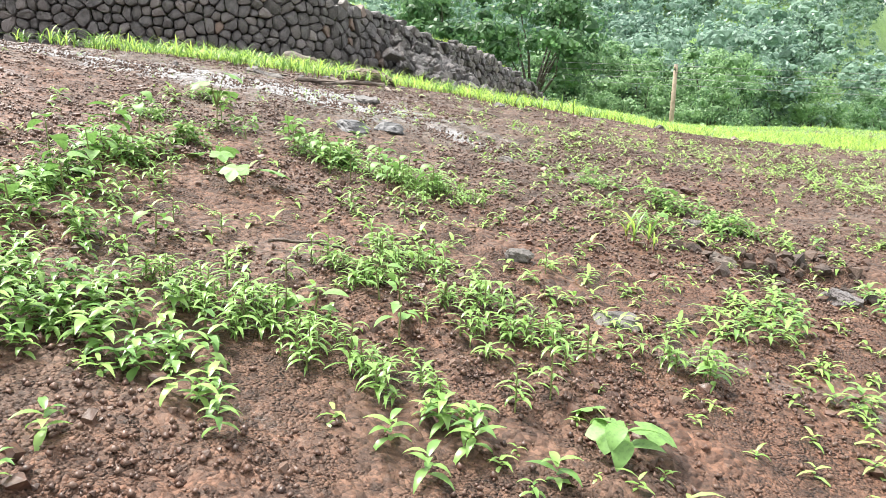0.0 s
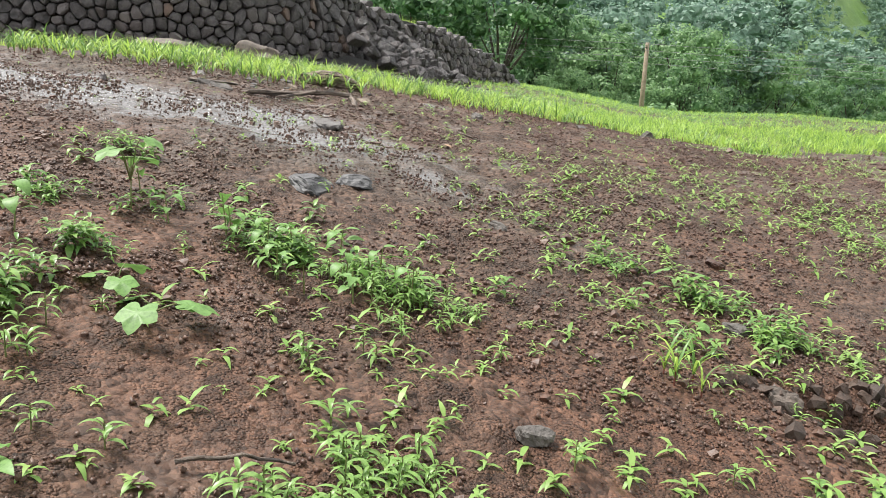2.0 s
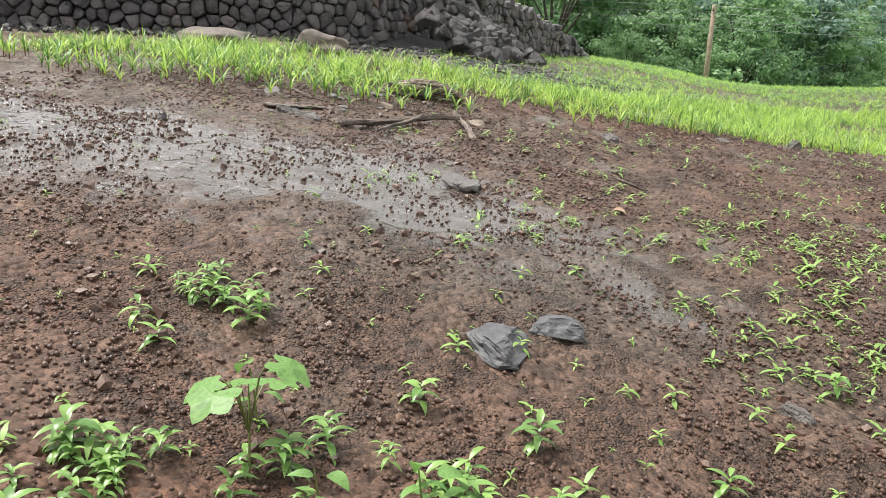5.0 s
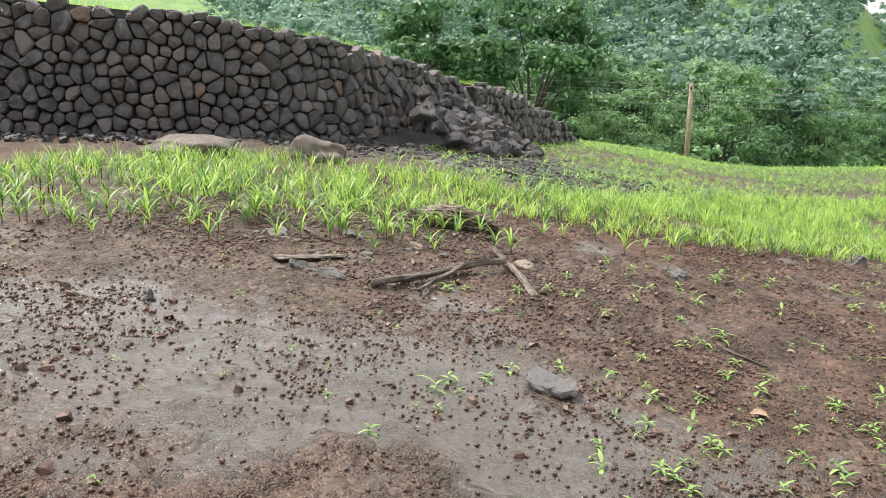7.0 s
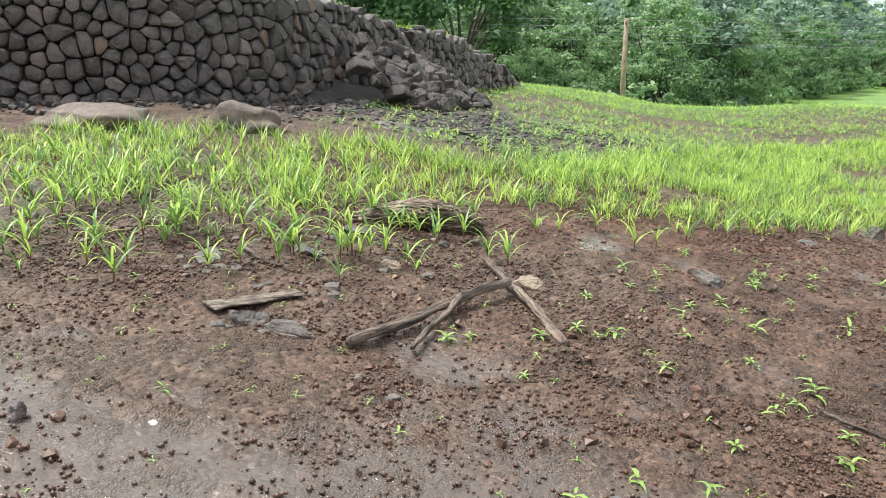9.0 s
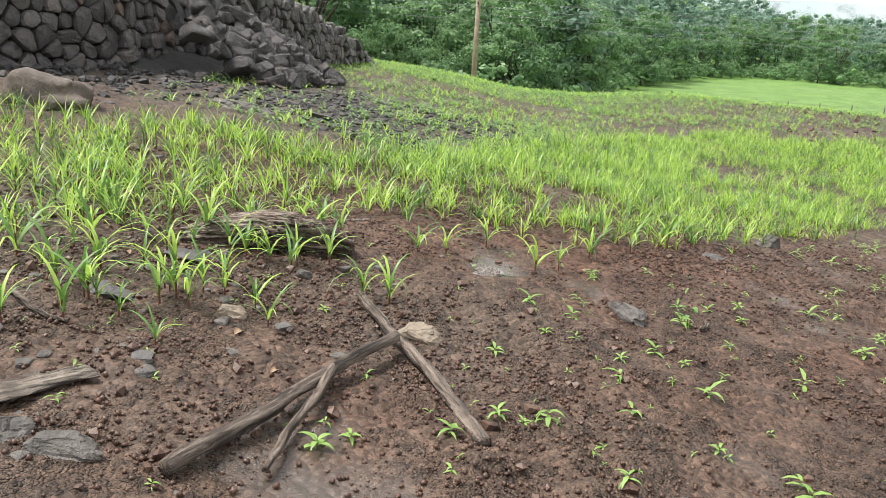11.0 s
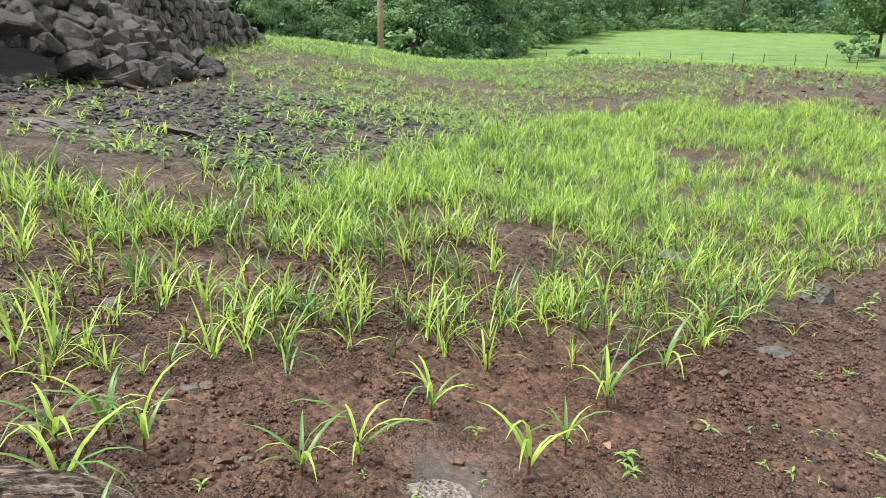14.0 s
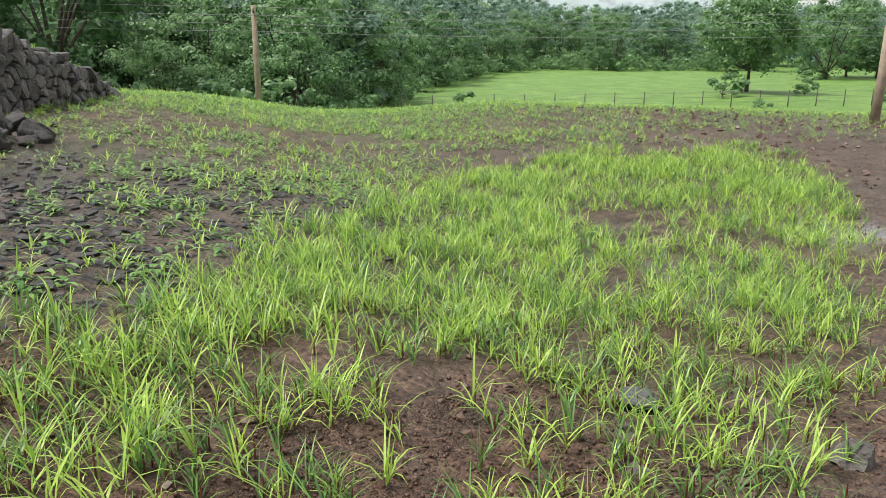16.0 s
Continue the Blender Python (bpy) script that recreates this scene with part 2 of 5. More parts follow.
def mottled(name, a, b, scale, rough=(0.5, 0.8), bump=0.5, depth=0.01, c=None, metal=0.0):
    """Stone, wood or bark: two tones over two scales, with relief; tone varies from piece to piece."""
    m, n, l, p = nodes_of(name)
    where = n.new("ShaderNodeTexCoord").outputs["Object"]
    info = n.new("ShaderNodeObjectInfo")
    geo = n.new("ShaderNodeNewGeometry")
    big, small = noise_node(n, l, scale, 5, 0.65, where), noise_node(n, l, scale * 7, 4, 0.7, where)
    tone = mix_node(n, l, a, b, ramp_node(n, l, big.outputs[0], (0.35, 0.0), (0.68, 1.0)))
    if c is not None:
        pick = n.new("ShaderNodeMath")
        pick.operation = "ADD"
        l.new(info.outputs["Random"], pick.inputs[0])
        l.new(geo.outputs["Random Per Island"], pick.inputs[1])
        frac = n.new("ShaderNodeMath")
        frac.operation = "FRACT"
        l.new(pick.outputs[0], frac.inputs[0])
        tone = mix_node(n, l, tone, c, ramp_node(n, l, frac.outputs[0], (0.55, 0.0), (1.0, 0.85)))
    tone = mix_node(n, l, tone, (0.02, 0.017, 0.014), ramp_node(n, l, small.outputs[0], (0.28, 0.55), (0.5, 0.0)))
    l.new(tone, p.inputs["Base Color"])
    l.new(ramp_node(n, l, small.outputs[0], (0.3, rough[0]), (0.7, rough[1])), p.inputs["Roughness"])
    p.inputs["Metallic"].default_value = metal
    l.new(bump_node(n, l, small.outputs[0], bump, depth, bump_node(n, l, big.outputs[0], bump, depth * 3)), p.inputs["Normal"])
    return m


def soil():
    """Wet tilled earth: red or grey-brown, crumbly, with filmed and puddled stretches."""
    m, n, l, p = nodes_of("wet_soil")
    where = n.new("ShaderNodeTexCoord").outputs["Object"]
    wet, red, green = (n.new("ShaderNodeAttribute") for _ in range(3))
    wet.attribute_name, red.attribute_name, green.attribute_name = "wet", "red", "meadow"
    fine, mid = noise_node(n, l, 38, 6, 0.72, where), noise_node(n, l, 6, 5, 0.65, where)
    crumbs = n.new("ShaderNodeTexVoronoi")
    crumbs.inputs["Scale"].default_value = 26
    l.new(where, crumbs.inputs["Vector"])
    crumbs2 = n.new("ShaderNodeTexVoronoi")
    crumbs2.inputs["Scale"].default_value = 85
    l.new(where, crumbs2.inputs["Vector"])
    def grey(colour):
        g = n.new("ShaderNodeRGBToBW")
        l.new(colour, g.inputs[0])
        return g.outputs[0]

    crumb_tone, crumb_tone2 = grey(crumbs.outputs["Color"]), grey(crumbs2.outputs["Color"])
    earth = mix_node(n, l, (0.088, 0.066, 0.050), (0.105, 0.053, 0.033), red.outputs["Fac"])
    dark = mix_node(n, l, (0.024, 0.019, 0.015), (0.026, 0.013, 0.009), red.outputs["Fac"])
    tone = mix_node(n, l, dark, earth, ramp_node(n, l, mid.outputs[0], (0.30, 0.35), (0.52, 1.0)))
    tone = mix_node(n, l, tone, crumb_tone, 0.5, "OVERLAY")
    tone = mix_node(n, l, tone, crumb_tone2, 0.55, "OVERLAY")
    # light flecks on the raised fine grain: highlights put into the colour
    tone = mix_node(n, l, tone, (0.21, 0.155, 0.118), ramp_node(n, l, fine.outputs[0], (0.56, 0.0), (0.76, 0.55)))
    tone = mix_node(n, l, tone, (0.082, 0.068, 0.058), ramp_node(n, l, wet.outputs["Fac"], (0.25, 0.0), (0.8, 0.75)))
    grassy = noise_node(n, l, 0.5, 9, 0.78, where)
    turf = mix_node(n, l, (0.075, 0.17, 0.03), (0.19, 0.31, 0.075), ramp_node(n, l, grassy.outputs[0], (0.35, 0.0), (0.65, 1.0)))
    tone = mix_node(n, l, tone, turf, green.outputs["Fac"])
    l.new(tone, p.inputs["Base Color"])
    l.new(ramp_node(n, l, wet.outputs["Fac"], (0.0, 0.62), (0.25, 0.40), (0.75, 0.14)), p.inputs["Roughness"])
    p.inputs["Specular IOR Level"].default_value = 0.32
    flat = n.new("ShaderNodeMath")
    flat.operation, flat.use_clamp = "MULTIPLY_ADD", True
    l.new(wet.outputs["Fac"], flat.inputs[0])
    flat.inputs[1].default_value, flat.inputs[2].default_value = -0.5, 1.0
    def dome(voronoi):
        d = n.new("ShaderNodeMath")
        d.operation, d.use_clamp = "MULTIPLY_ADD", True
        l.new(voronoi.outputs["Distance"], d.inputs[0])
        d.inputs[1].default_value, d.inputs[2].default_value = -1.35, 1.0
        return d.outputs[0]

    drift = ramp_node(n, l, noise_node(n, l, 2.6, 4, 0.6, where).outputs[0], (0.42, 0.0), (0.60, 1.0))

    def drifted(height):
        d = n.new("ShaderNodeMath")
        d.operation = "MULTIPLY"
        l.new(height, d.inputs[0])
        l.new(drift, d.inputs[1])
        return d.outputs[0]

    b1 = bump_node(n, l, fine.outputs[0], 0.8, 0.010)
    b2 = bump_node(n, l, dome(crumbs), 1.0, 0.016, b1)
    b3 = bump_node(n, l, drifted(dome(crumbs2)), 1.0, 0.016, b2)
    l.new(ramp_node(n, l, wet.outputs["Fac"], (0.25, 0.0), (0.75, 0.8)), p.inputs["Coat Weight"])
    p.inputs["Coat Roughness"].default_value, p.inputs["Coat IOR"].default_value = 0.07, 1.4
    for b in (b1, b2, b3):
        l.new(flat.outputs[0], b.node.inputs["Strength"])
    l.new(b3, p.inputs["Normal"])
    return m


SOIL = soil()
GRASS = foliage("young_grass", (0.24, 0.42, 0.06), (0.58, 0.78, 0.17), 0.42, 0.42)
GRASS_DARK = foliage("mature_grass", (0.07, 0.17, 0.045), (0.20, 0.36, 0.08), 0.42, 0.3)
GRASS_BASE = mottled("red_grass_sheath", (0.10, 0.022, 0.02), (0.18, 0.07, 0.04), 20, (0.5, 0.6), 0.2, 0.002)
HERB = foliage("herb_leaf", (0.10, 0.22, 0.05), (0.30, 0.47, 0.125), 0.36, 0.3)
SPROUT = foliage("sprout_leaf", (0.19, 0.35, 0.07), (0.35, 0.51, 0.15), 0.45, 0.35)
BROAD = foliage("broad_leaf", (0.09, 0.22, 0.055), (0.24, 0.41, 0.11), 0.5, 0.32)
STEM = mottled("green_stem", (0.12, 0.20, 0.05), (0.16, 0.10, 0.05), 30, (0.45, 0.6), 0.2, 0.002)
# Edge trees: leaf green lightened and blued, the haze being put into it.
HAZED_TREE_LEAF = foliage("woodland_leaf", (0.095, 0.20, 0.10), (0.26, 0.42, 0.20), 0.5, 0.5)
TREE_LEAF_PALE = foliage("pale_woodland_leaf", (0.12, 0.235, 0.11), (0.30, 0.47, 0.21), 0.5, 0.5)
# Far woods: aerial haze is put into the leaf colour, paler and bluer.
HAZED_HILL_LEAF = foliage("hazed_hill_leaf", (0.10, 0.195, 0.15), (0.32, 0.46, 0.35), 0.5, 0.42, True)
TEAK_LEAF = foliage("large_tree_leaf", (0.06, 0.15, 0.065), (0.16, 0.29, 0.12), 0.45, 0.5)
BARK = mottled("bark", (0.045, 0.036, 0.028), (0.10, 0.082, 0.065), 6, (0.7, 0.9), 0.8, 0.02)
BASALT = mottled("wet_basalt", (0.036, 0.033, 0.035), (0.152, 0.138, 0.138), 6.5, (0.26, 0.58), 1.0, 0.022, (0.21, 0.182, 0.176))
DARK_ROCK = mottled("dark_field_rock", (0.050, 0.050, 0.054), (0.135, 0.133, 0.138), 9, (0.4, 0.7), 0.6, 0.008)
PALE_STONE = mottled("pale_tan_stone", (0.17, 0.135, 0.10), (0.31, 0.25, 0.19), 6, (0.5, 0.75), 0.6, 0.008)
RUST_STONE = mottled("rusty_basalt", (0.095, 0.070, 0.060), (0.185, 0.128, 0.102), 4, (0.5, 0.75), 0.7, 0.012)
STONE = mottled("field_stone", (0.060, 0.053, 0.048), (0.165, 0.148, 0.134), 9, (0.45, 0.75), 0.8, 0.010, (0.11, 0.105, 0.105))
BOULDER = mottled("weathered_boulder", (0.075, 0.060, 0.050), (0.175, 0.140, 0.115), 6, (0.6, 0.85), 0.6, 0.015)
CLOD = mottled("soil_clod", (0.040, 0.020, 0.014), (0.125, 0.062, 0.040), 12, (0.38, 0.62), 0.5, 0.004, (0.135, 0.082, 0.058))
GRAVEL = mottled("dark_wet_gravel", (0.016, 0.016, 0.017), (0.050, 0.047, 0.046), 9, (0.5, 0.75), 0.8, 0.01, (0.095, 0.083, 0.076))
STONE_DARK = mottled("dark_wet_clod", (0.024, 0.015, 0.011), (0.080, 0.050, 0.036), 9, (0.5, 0.75), 0.7, 0.008, (0.11, 0.07, 0.05))
POLE_MAT = mottled("pole_concrete", (0.22, 0.17, 0.12), (0.36, 0.29, 0.22), 4, (0.7, 0.9), 0.3, 0.01)
POST_MAT = mottled("fence_post_wood", (0.05, 0.045, 0.04), (0.12, 0.10, 0.08), 8, (0.7, 0.9), 0.3, 0.01)
WIRE_MAT = mottled("wire", (0.16, 0.165, 0.17), (0.25, 0.255, 0.26), 3, (0.5, 0.6), 0.0, 0.001)


def weathered_wood(name, a, b, stretch):
    """Split grey-brown wood with long dark cracks along the grain (local X)."""
    m, n, l, p = nodes_of(name)
    where = n.new("ShaderNodeTexCoord").outputs["Object"]
    mp = n.new("ShaderNodeMapping")
    mp.inputs["Scale"].default_value = (0.45, stretch, stretch)
    l.new(where, mp.inputs[0])
    grain, patch = noise_node(n, l, 5.5, 6, 0.7, mp.outputs[0]), noise_node(n, l, 7, 4, 0.6, where)
    grain.inputs["Distortion"].default_value = 0.5
    tone = ramp_node(n, l, grain.outputs[0], (0.37, (0.012, 0.009, 0.007)), (0.46, a), (0.58, b))
    tone = mix_node(n, l, tone, (0.05, 0.035, 0.025), ramp_node(n, l, patch.outputs[0], (0.5, 0.0), (0.72, 0.7)))
    l.new(tone, p.inputs["Base Color"])
    p.inputs["Roughness"].default_value = 0.62
    l.new(bump_node(n, l, grain.outputs[0], 1.0, 0.05), p.inputs["Normal"])
    return m


PALE_WOOD = weathered_wood("pale_split_wood", (0.16, 0.13, 0.105), (0.36, 0.30, 0.25), 12)
LOG_WOOD = weathered_wood("weathered_log_wood", (0.115, 0.072, 0.052), (0.50, 0.41, 0.34), 9)
STICK_WOOD = weathered_wood("wet_branch_wood", (0.085, 0.06, 0.045), (0.27, 0.215, 0.175), 7)
import itertools


# ---- ground: one sheet to the horizon ----
def axis(lo, hi, step, reach, ratio=1.12):
    inner = np.arange(lo, hi + step / 2, step)
    grow, out, s = [], 0.0, step
    while out < reach:
        s = min(s * ratio, 25)
        out += s
        grow.append(out)
    return np.concatenate([lo - np.array(grow)[::-1], inner, hi + np.array(grow)])


gx, gy = axis(-2.2, 5.2, 0.026, 700, 1.10), axis(-8.0, 4.2, 0.026, 700, 1.10)
mx, my = np.meshgrid(gx, gy)
mx, my = mx.ravel(), my.ravel()
idx = np.arange(len(mx)).reshape(len(gy), len(gx))
quads = np.stack([idx[:-1, :-1], idx[:-1, 1:], idx[1:, 1:], idx[1:, :-1]], -1).reshape(-1, 4)
turf = smooth01(17, 27, my - 0.5 * np.maximum(mx - 4, 0) + 2.5 * vnoise(mx, my, 3.0, 31)) * 0.55 + 0.45 * smooth01(26, 36, my)
turf = np.clip(np.maximum(turf, smooth01(30, 45, np.hypot(mx, my))), 0, 1)
thing("ground", "wet reddish-brown tilled field soil running into a green meadow", "ground", kind="structure",
      me=mesh_of("ground", np.stack([mx, my, ground(mx, my)], -1), quads, SOIL,
                 attrs=(("wet", wetness(mx, my)), ("red", redness(mx, my)), ("meadow", turf))))


# ---- stones ----
def chip(points, gen, cuts, near=0.26, far=0.46):
    """Flatten a lump by random planes, as broken rock is."""
    for _ in range(cuts):
        w = gen.normal(0, 1, 3)
        w /= np.linalg.norm(w)
        over = np.maximum(points @ w - gen.uniform(near, far), 0)
        points = points - over[:, None] * w
    return points


def stone_shape(seed, boxy=0.6, uneven=0.30, cuts=3):
    """An uneven block about one unit across: broad faces, worn edges and corners."""
    gen = np.random.default_rng(seed)
    bm = bmesh.new()
    bmesh.ops.create_cube(bm, size=1.0)
    bmesh.ops.subdivide_edges(bm, edges=bm.edges[:], cuts=2, use_grid_fill=True)
    p = np.array([v.co[:] for v in bm.verts])
    fs = np.array([[v.index for v in f.verts] for f in bm.faces])
    bm.free()
    p = np.where(np.abs(p) < 0.4, np.sign(p) * 0.30, p)
    ball = p / np.linalg.norm(p, axis=1)[:, None] * 0.62
    edge = (np.abs(p) > 0.4).sum(1)[:, None]
    p = np.where(edge > 1, p + (ball - p) * (1 - boxy), p)
    skew = gen.uniform(-1, 1, (8, 3)) * uneven * 0.5
    w = np.stack([np.prod([0.5 + p[:, k] * s[k] for k in range(3)], 0) for s in itertools.product((-1, 1), repeat=3)], 1)
    p = p + w @ skew + gen.uniform(-0.028, 0.028, p.shape)
    return chip(p, gen, cuts, 0.42, 0.56), fs


BLOCKS = [stone_shape(s) for s in range(12)]
FLATS = [(lambda s: (s[0] * (1, 0.85, 0.42), s[1]))(stone_shape(40 + s, 0.4, 0.4, 6)) for s in range(8)]
block_meshes = [mesh_of("stone_block", *b, BASALT, smooth=False) for b in BLOCKS]

# ---- dry stone retaining wall: plan points, foot and top ----
WALL = np.array([(-17.0, 1.0, 3.05), (-12.5, 3.6, 3.0), (-9.0, 5.3, 2.86), (-6.5, 6.4, 2.62), (-5.4, 8.2, 2.47), (-5.1, 9.9, 2.32),
                 (-4.93, 11.6, 2.15), (-4.8, 12.6, 1.95), (-4.4, 14.9, 1.86), (-4.06, 16.9, 1.70), (-3.95, 17.6, 1.36), (-3.7, 19.0, 1.22), (-3.5, 20.3, 0.78), (-3.35, 21.2, 0.30)])
run = np.r_[0, np.cumsum(np.hypot(*np.diff(WALL[:, :2], axis=0).T))]


def wall_at(s):
    """Place, outward way, along way and top height at a distance along the wall, rounded at its corners."""
    def raw(q):
        return np.array([np.interp(q, run, WALL[:, k]) for k in range(3)])

    p = sum(raw(s + d) for d in (-0.8, -0.4, 0, 0.4, 0.8)) / 5
    d = (raw(s + 1.0) - raw(s - 1.0))[:2]
    d = d / np.linalg.norm(d)
    return p, np.array([d[1], -d[0]]), d


samples = np.arange(0, run[-1], 0.5)
vs = []
for s in samples:
    p, out, d = wall_at(s)
    foot = float(land(p[0], p[1])) - 0.4
    for off, z in ((-0.12, foot), (-0.20, p[2] - 0.08), (-0.75, p[2] - 0.06), (-0.75, foot)):
        vs.append((*(p[:2] + out * off), z))
n = len(samples)
fs = [(4 * i + k, 4 * i + 4 + k, 4 * i + 4 + (k + 1) % 4, 4 * i + (k + 1) % 4) for i in range(n - 1) for k in range(4)]
stone_wall = thing("wall_stone", "dry-laid dark basalt rubble retaining wall, collapsed at one end", "wall", kind="structure",
                   me=mesh_of("wall_core", np.array(vs), np.array(fs), GRAVEL, smooth=False))


def clip_cell(cell, at, way):
    """The part of a convex outline on the near side of a line."""
    side = (cell - at) @ way
    out = []
    for i in range(len(cell)):
        j = (i + 1) % len(cell)
        if side[i] <= 0:
            out.append(cell[i])
        if side[i] * side[j] < 0:
            out.append(cell[i] + (cell[j] - cell[i]) * side[i] / (side[i] - side[j]))
    return np.array(out)


def rubble_stone(cell, gen):
    """A hand-fitted stone: its outline in the wall's face with worn corners, and a bulging, tilted, chipped front."""
    nxt = np.roll(cell, -1, 0)
    ring = np.stack([cell * 0.79 + nxt * 0.21, cell * 0.21 + nxt * 0.79], 1).reshape(-1, 2)
    mid = ring.mean(0)
    off = ring - mid
    k = len(ring)
    reach = np.sqrt((off ** 2).sum(1).mean())
    gap = 1 - gen.uniform(0.003, 0.013) / reach
    tilt = gen.normal(0, 0.20, 2)
    proud = gen.uniform(-0.03, 0.06)

    def level(scale, depth, wobble):
        q = off * scale * (1 + gen.uniform(-wobble, wobble, (k, 1)))
        return np.c_[mid + q, depth + proud + q @ tilt + gen.uniform(-1, 1, k) * wobble * 0.16]

    v = np.concatenate([level(gap, -0.26, 0.0), level(gap, -0.034, 0.05), level(gap * 0.86, 0.012, 0.06), level(gap * 0.50, 0.022, 0.06), level(0.0, 0.022, 0.0)[:1]])
    f = [(r * k + i, r * k + (i + 1) % k, r * k + k + (i + 1) % k, r * k + k + i) for r in range(3) for i in range(k)]
    return v, f, [(3 * k + i, 3 * k + (i + 1) % k, 4 * k) for i in range(k)]


gen = np.random.default_rng(3)
seeds = []
for row, z in enumerate(np.arange(-0.12, 3.0, 0.20)):
    for s in np.arange(0.1 + 0.13 * (row % 2), run[-1] - 0.1, 0.25 if row else 0.34):
        if gen.random() > 0.15:
            seeds.append((s + gen.uniform(-0.085, 0.085), z + gen.uniform(-0.045, 0.045) + 0.05 * float(vnoise(s, z, 0.9, 33))))
seeds = np.array(seeds)
laid, rest_v, rest_f, rest_n = 0, [], [], 0
for s, z in seeds:
    p, out, d = wall_at(s)
    top = p[2] + gen.uniform(-0.09, 0.05) - float(land(p[0], p[1]))
    if z > top - 0.04:
        continue
    cell = np.array([(s - 0.34, z - 0.28), (s + 0.34, z - 0.28), (s + 0.34, z + 0.28), (s - 0.34, z + 0.28)])
    away = seeds - (s, z)
    for w in away[(np.abs(away[:, 0]) < 0.7) & (np.abs(away[:, 1]) < 0.6) & (np.abs(away).sum(1) > 1e-6)]:
        cell = clip_cell(cell, np.array((s, z)) + w / 2, w)
    cell = clip_cell(cell, np.array((s, top)), np.array((0.0, 1.0)))
    if len(cell) < 3:
        continue
    v, f, tri = rubble_stone(cell, gen)
    base = float(land(p[0], p[1]))
    q = v[:, 2] - 0.05 * (v[:, 1] - 0.4)
    turn = p[:2] + np.outer(v[:, 0] - s, d) + np.outer(q, out)
    v = np.c_[turn, base + v[:, 1]]
    if 9.2 < s < 16.2 and laid < 300:
        me = bpy.data.meshes.new("stone")
        me.from_pydata((v - v.mean(0)).tolist(), [], f + tri)
        me.materials.append(RUST_STONE if gen.random() < 0.05 else BASALT)
        part("stone", me, stone_wall, at=Matrix.Translation(v.mean(0)))
        laid += 1
    else:
        rest_v.append(v)
        rest_f += [tuple(i + rest_n for i in c) for c in f + tri]
        rest_n += len(v)
me = bpy.data.meshes.new("stonework")
me.from_pydata(np.concatenate(rest_v).tolist(), [], rest_f)
me.materials.append(BASALT)
tagged(part("stonework", me, stone_wall), kind="stuff")

# earth bank held by the wall
vs, bank_rows = [], 6
for s in samples:
    p, out, d = wall_at(s)
    for k in range(bank_rows):
        q = p[:2] + out * (-0.3 - 1.6 * k)
        vs.append((*q, max(p[2] - 0.10 + 0.10 * k * (p[2] > 1.2) + 0.06 * vnoise(q[0], q[1], 0.9, 71), float(land(*q)) + 0.03 * k)))
fs = [(bank_rows * i + k, bank_rows * i + bank_rows + k, bank_rows * i + bank_rows + k + 1, bank_rows * i + k + 1) for i in range(n - 1) for k in range(bank_rows - 1)]
bank = np.array(vs)
thing("ground_terrace", "grassy earth terrace behind the stone wall", "terrace", kind="structure",
      me=mesh_of("terrace", bank, np.array(fs)[:, ::-1], SOIL, attrs=(("meadow", np.full(len(bank), 0.85)), ("red", np.full(len(bank), 0.5)), ("wet", np.zeros(len(bank))))))


def lying_stone(name, label, x, y, size, material, seed, turn=0.0, tilt=0.0, sink=0.3, group="", smooth=False, detail=8):
    """A single loose stone with worn, uneven faces, sunk a little in the soil."""
    bm = bmesh.new()
    bmesh.ops.create_cube(bm, size=1.0)
    bmesh.ops.subdivide_edges(bm, edges=bm.edges[:], cuts=detail, use_grid_fill=True)
    g2 = np.random.default_rng(seed)
    off = Vector(g2.uniform(-50, 50, 3))
    raw = np.array([tuple(v.co.lerp(v.co.normalized() * 0.6, 0.7)) for v in bm.verts])
    raw = chip(raw, g2, 0 if smooth else 9, 0.27, 0.45)
    for v, q in zip(bm.verts, raw):
        c = Vector(q)
        c = c + noise.noise_vector(c * 1.7 + off) * (0.24 if smooth else 0.10) + noise.noise_vector(c * 5 + off) * 0.065 + noise.noise_vector(c * 13 + off) * 0.03
        v.co = Vector((c.x * size[0], c.y * size[1], c.z * size[2]))
    for f in bm.faces:
        f.smooth = smooth
    me = bpy.data.meshes.new(name)
    bm.to_mesh(me)
    bm.free()
    me.materials.append(material)
    zz = float(ground(x, y)) + size[2] * (0.5 - sink)
    lie = Vector((float(land(x - 0.2, y) - land(x + 0.2, y)) / 0.4, float(land(x, y - 0.2) - land(x, y + 0.2)) / 0.4, 1)).normalized()
    slope = Vector((0, 0, 1)).rotation_difference(lie).to_matrix().to_4x4()
    return thing(name, label, "stone", Matrix.Translation((x, y, zz)) @ slope @ pose(0, 0, 0, tilt, 0, turn), group, me)


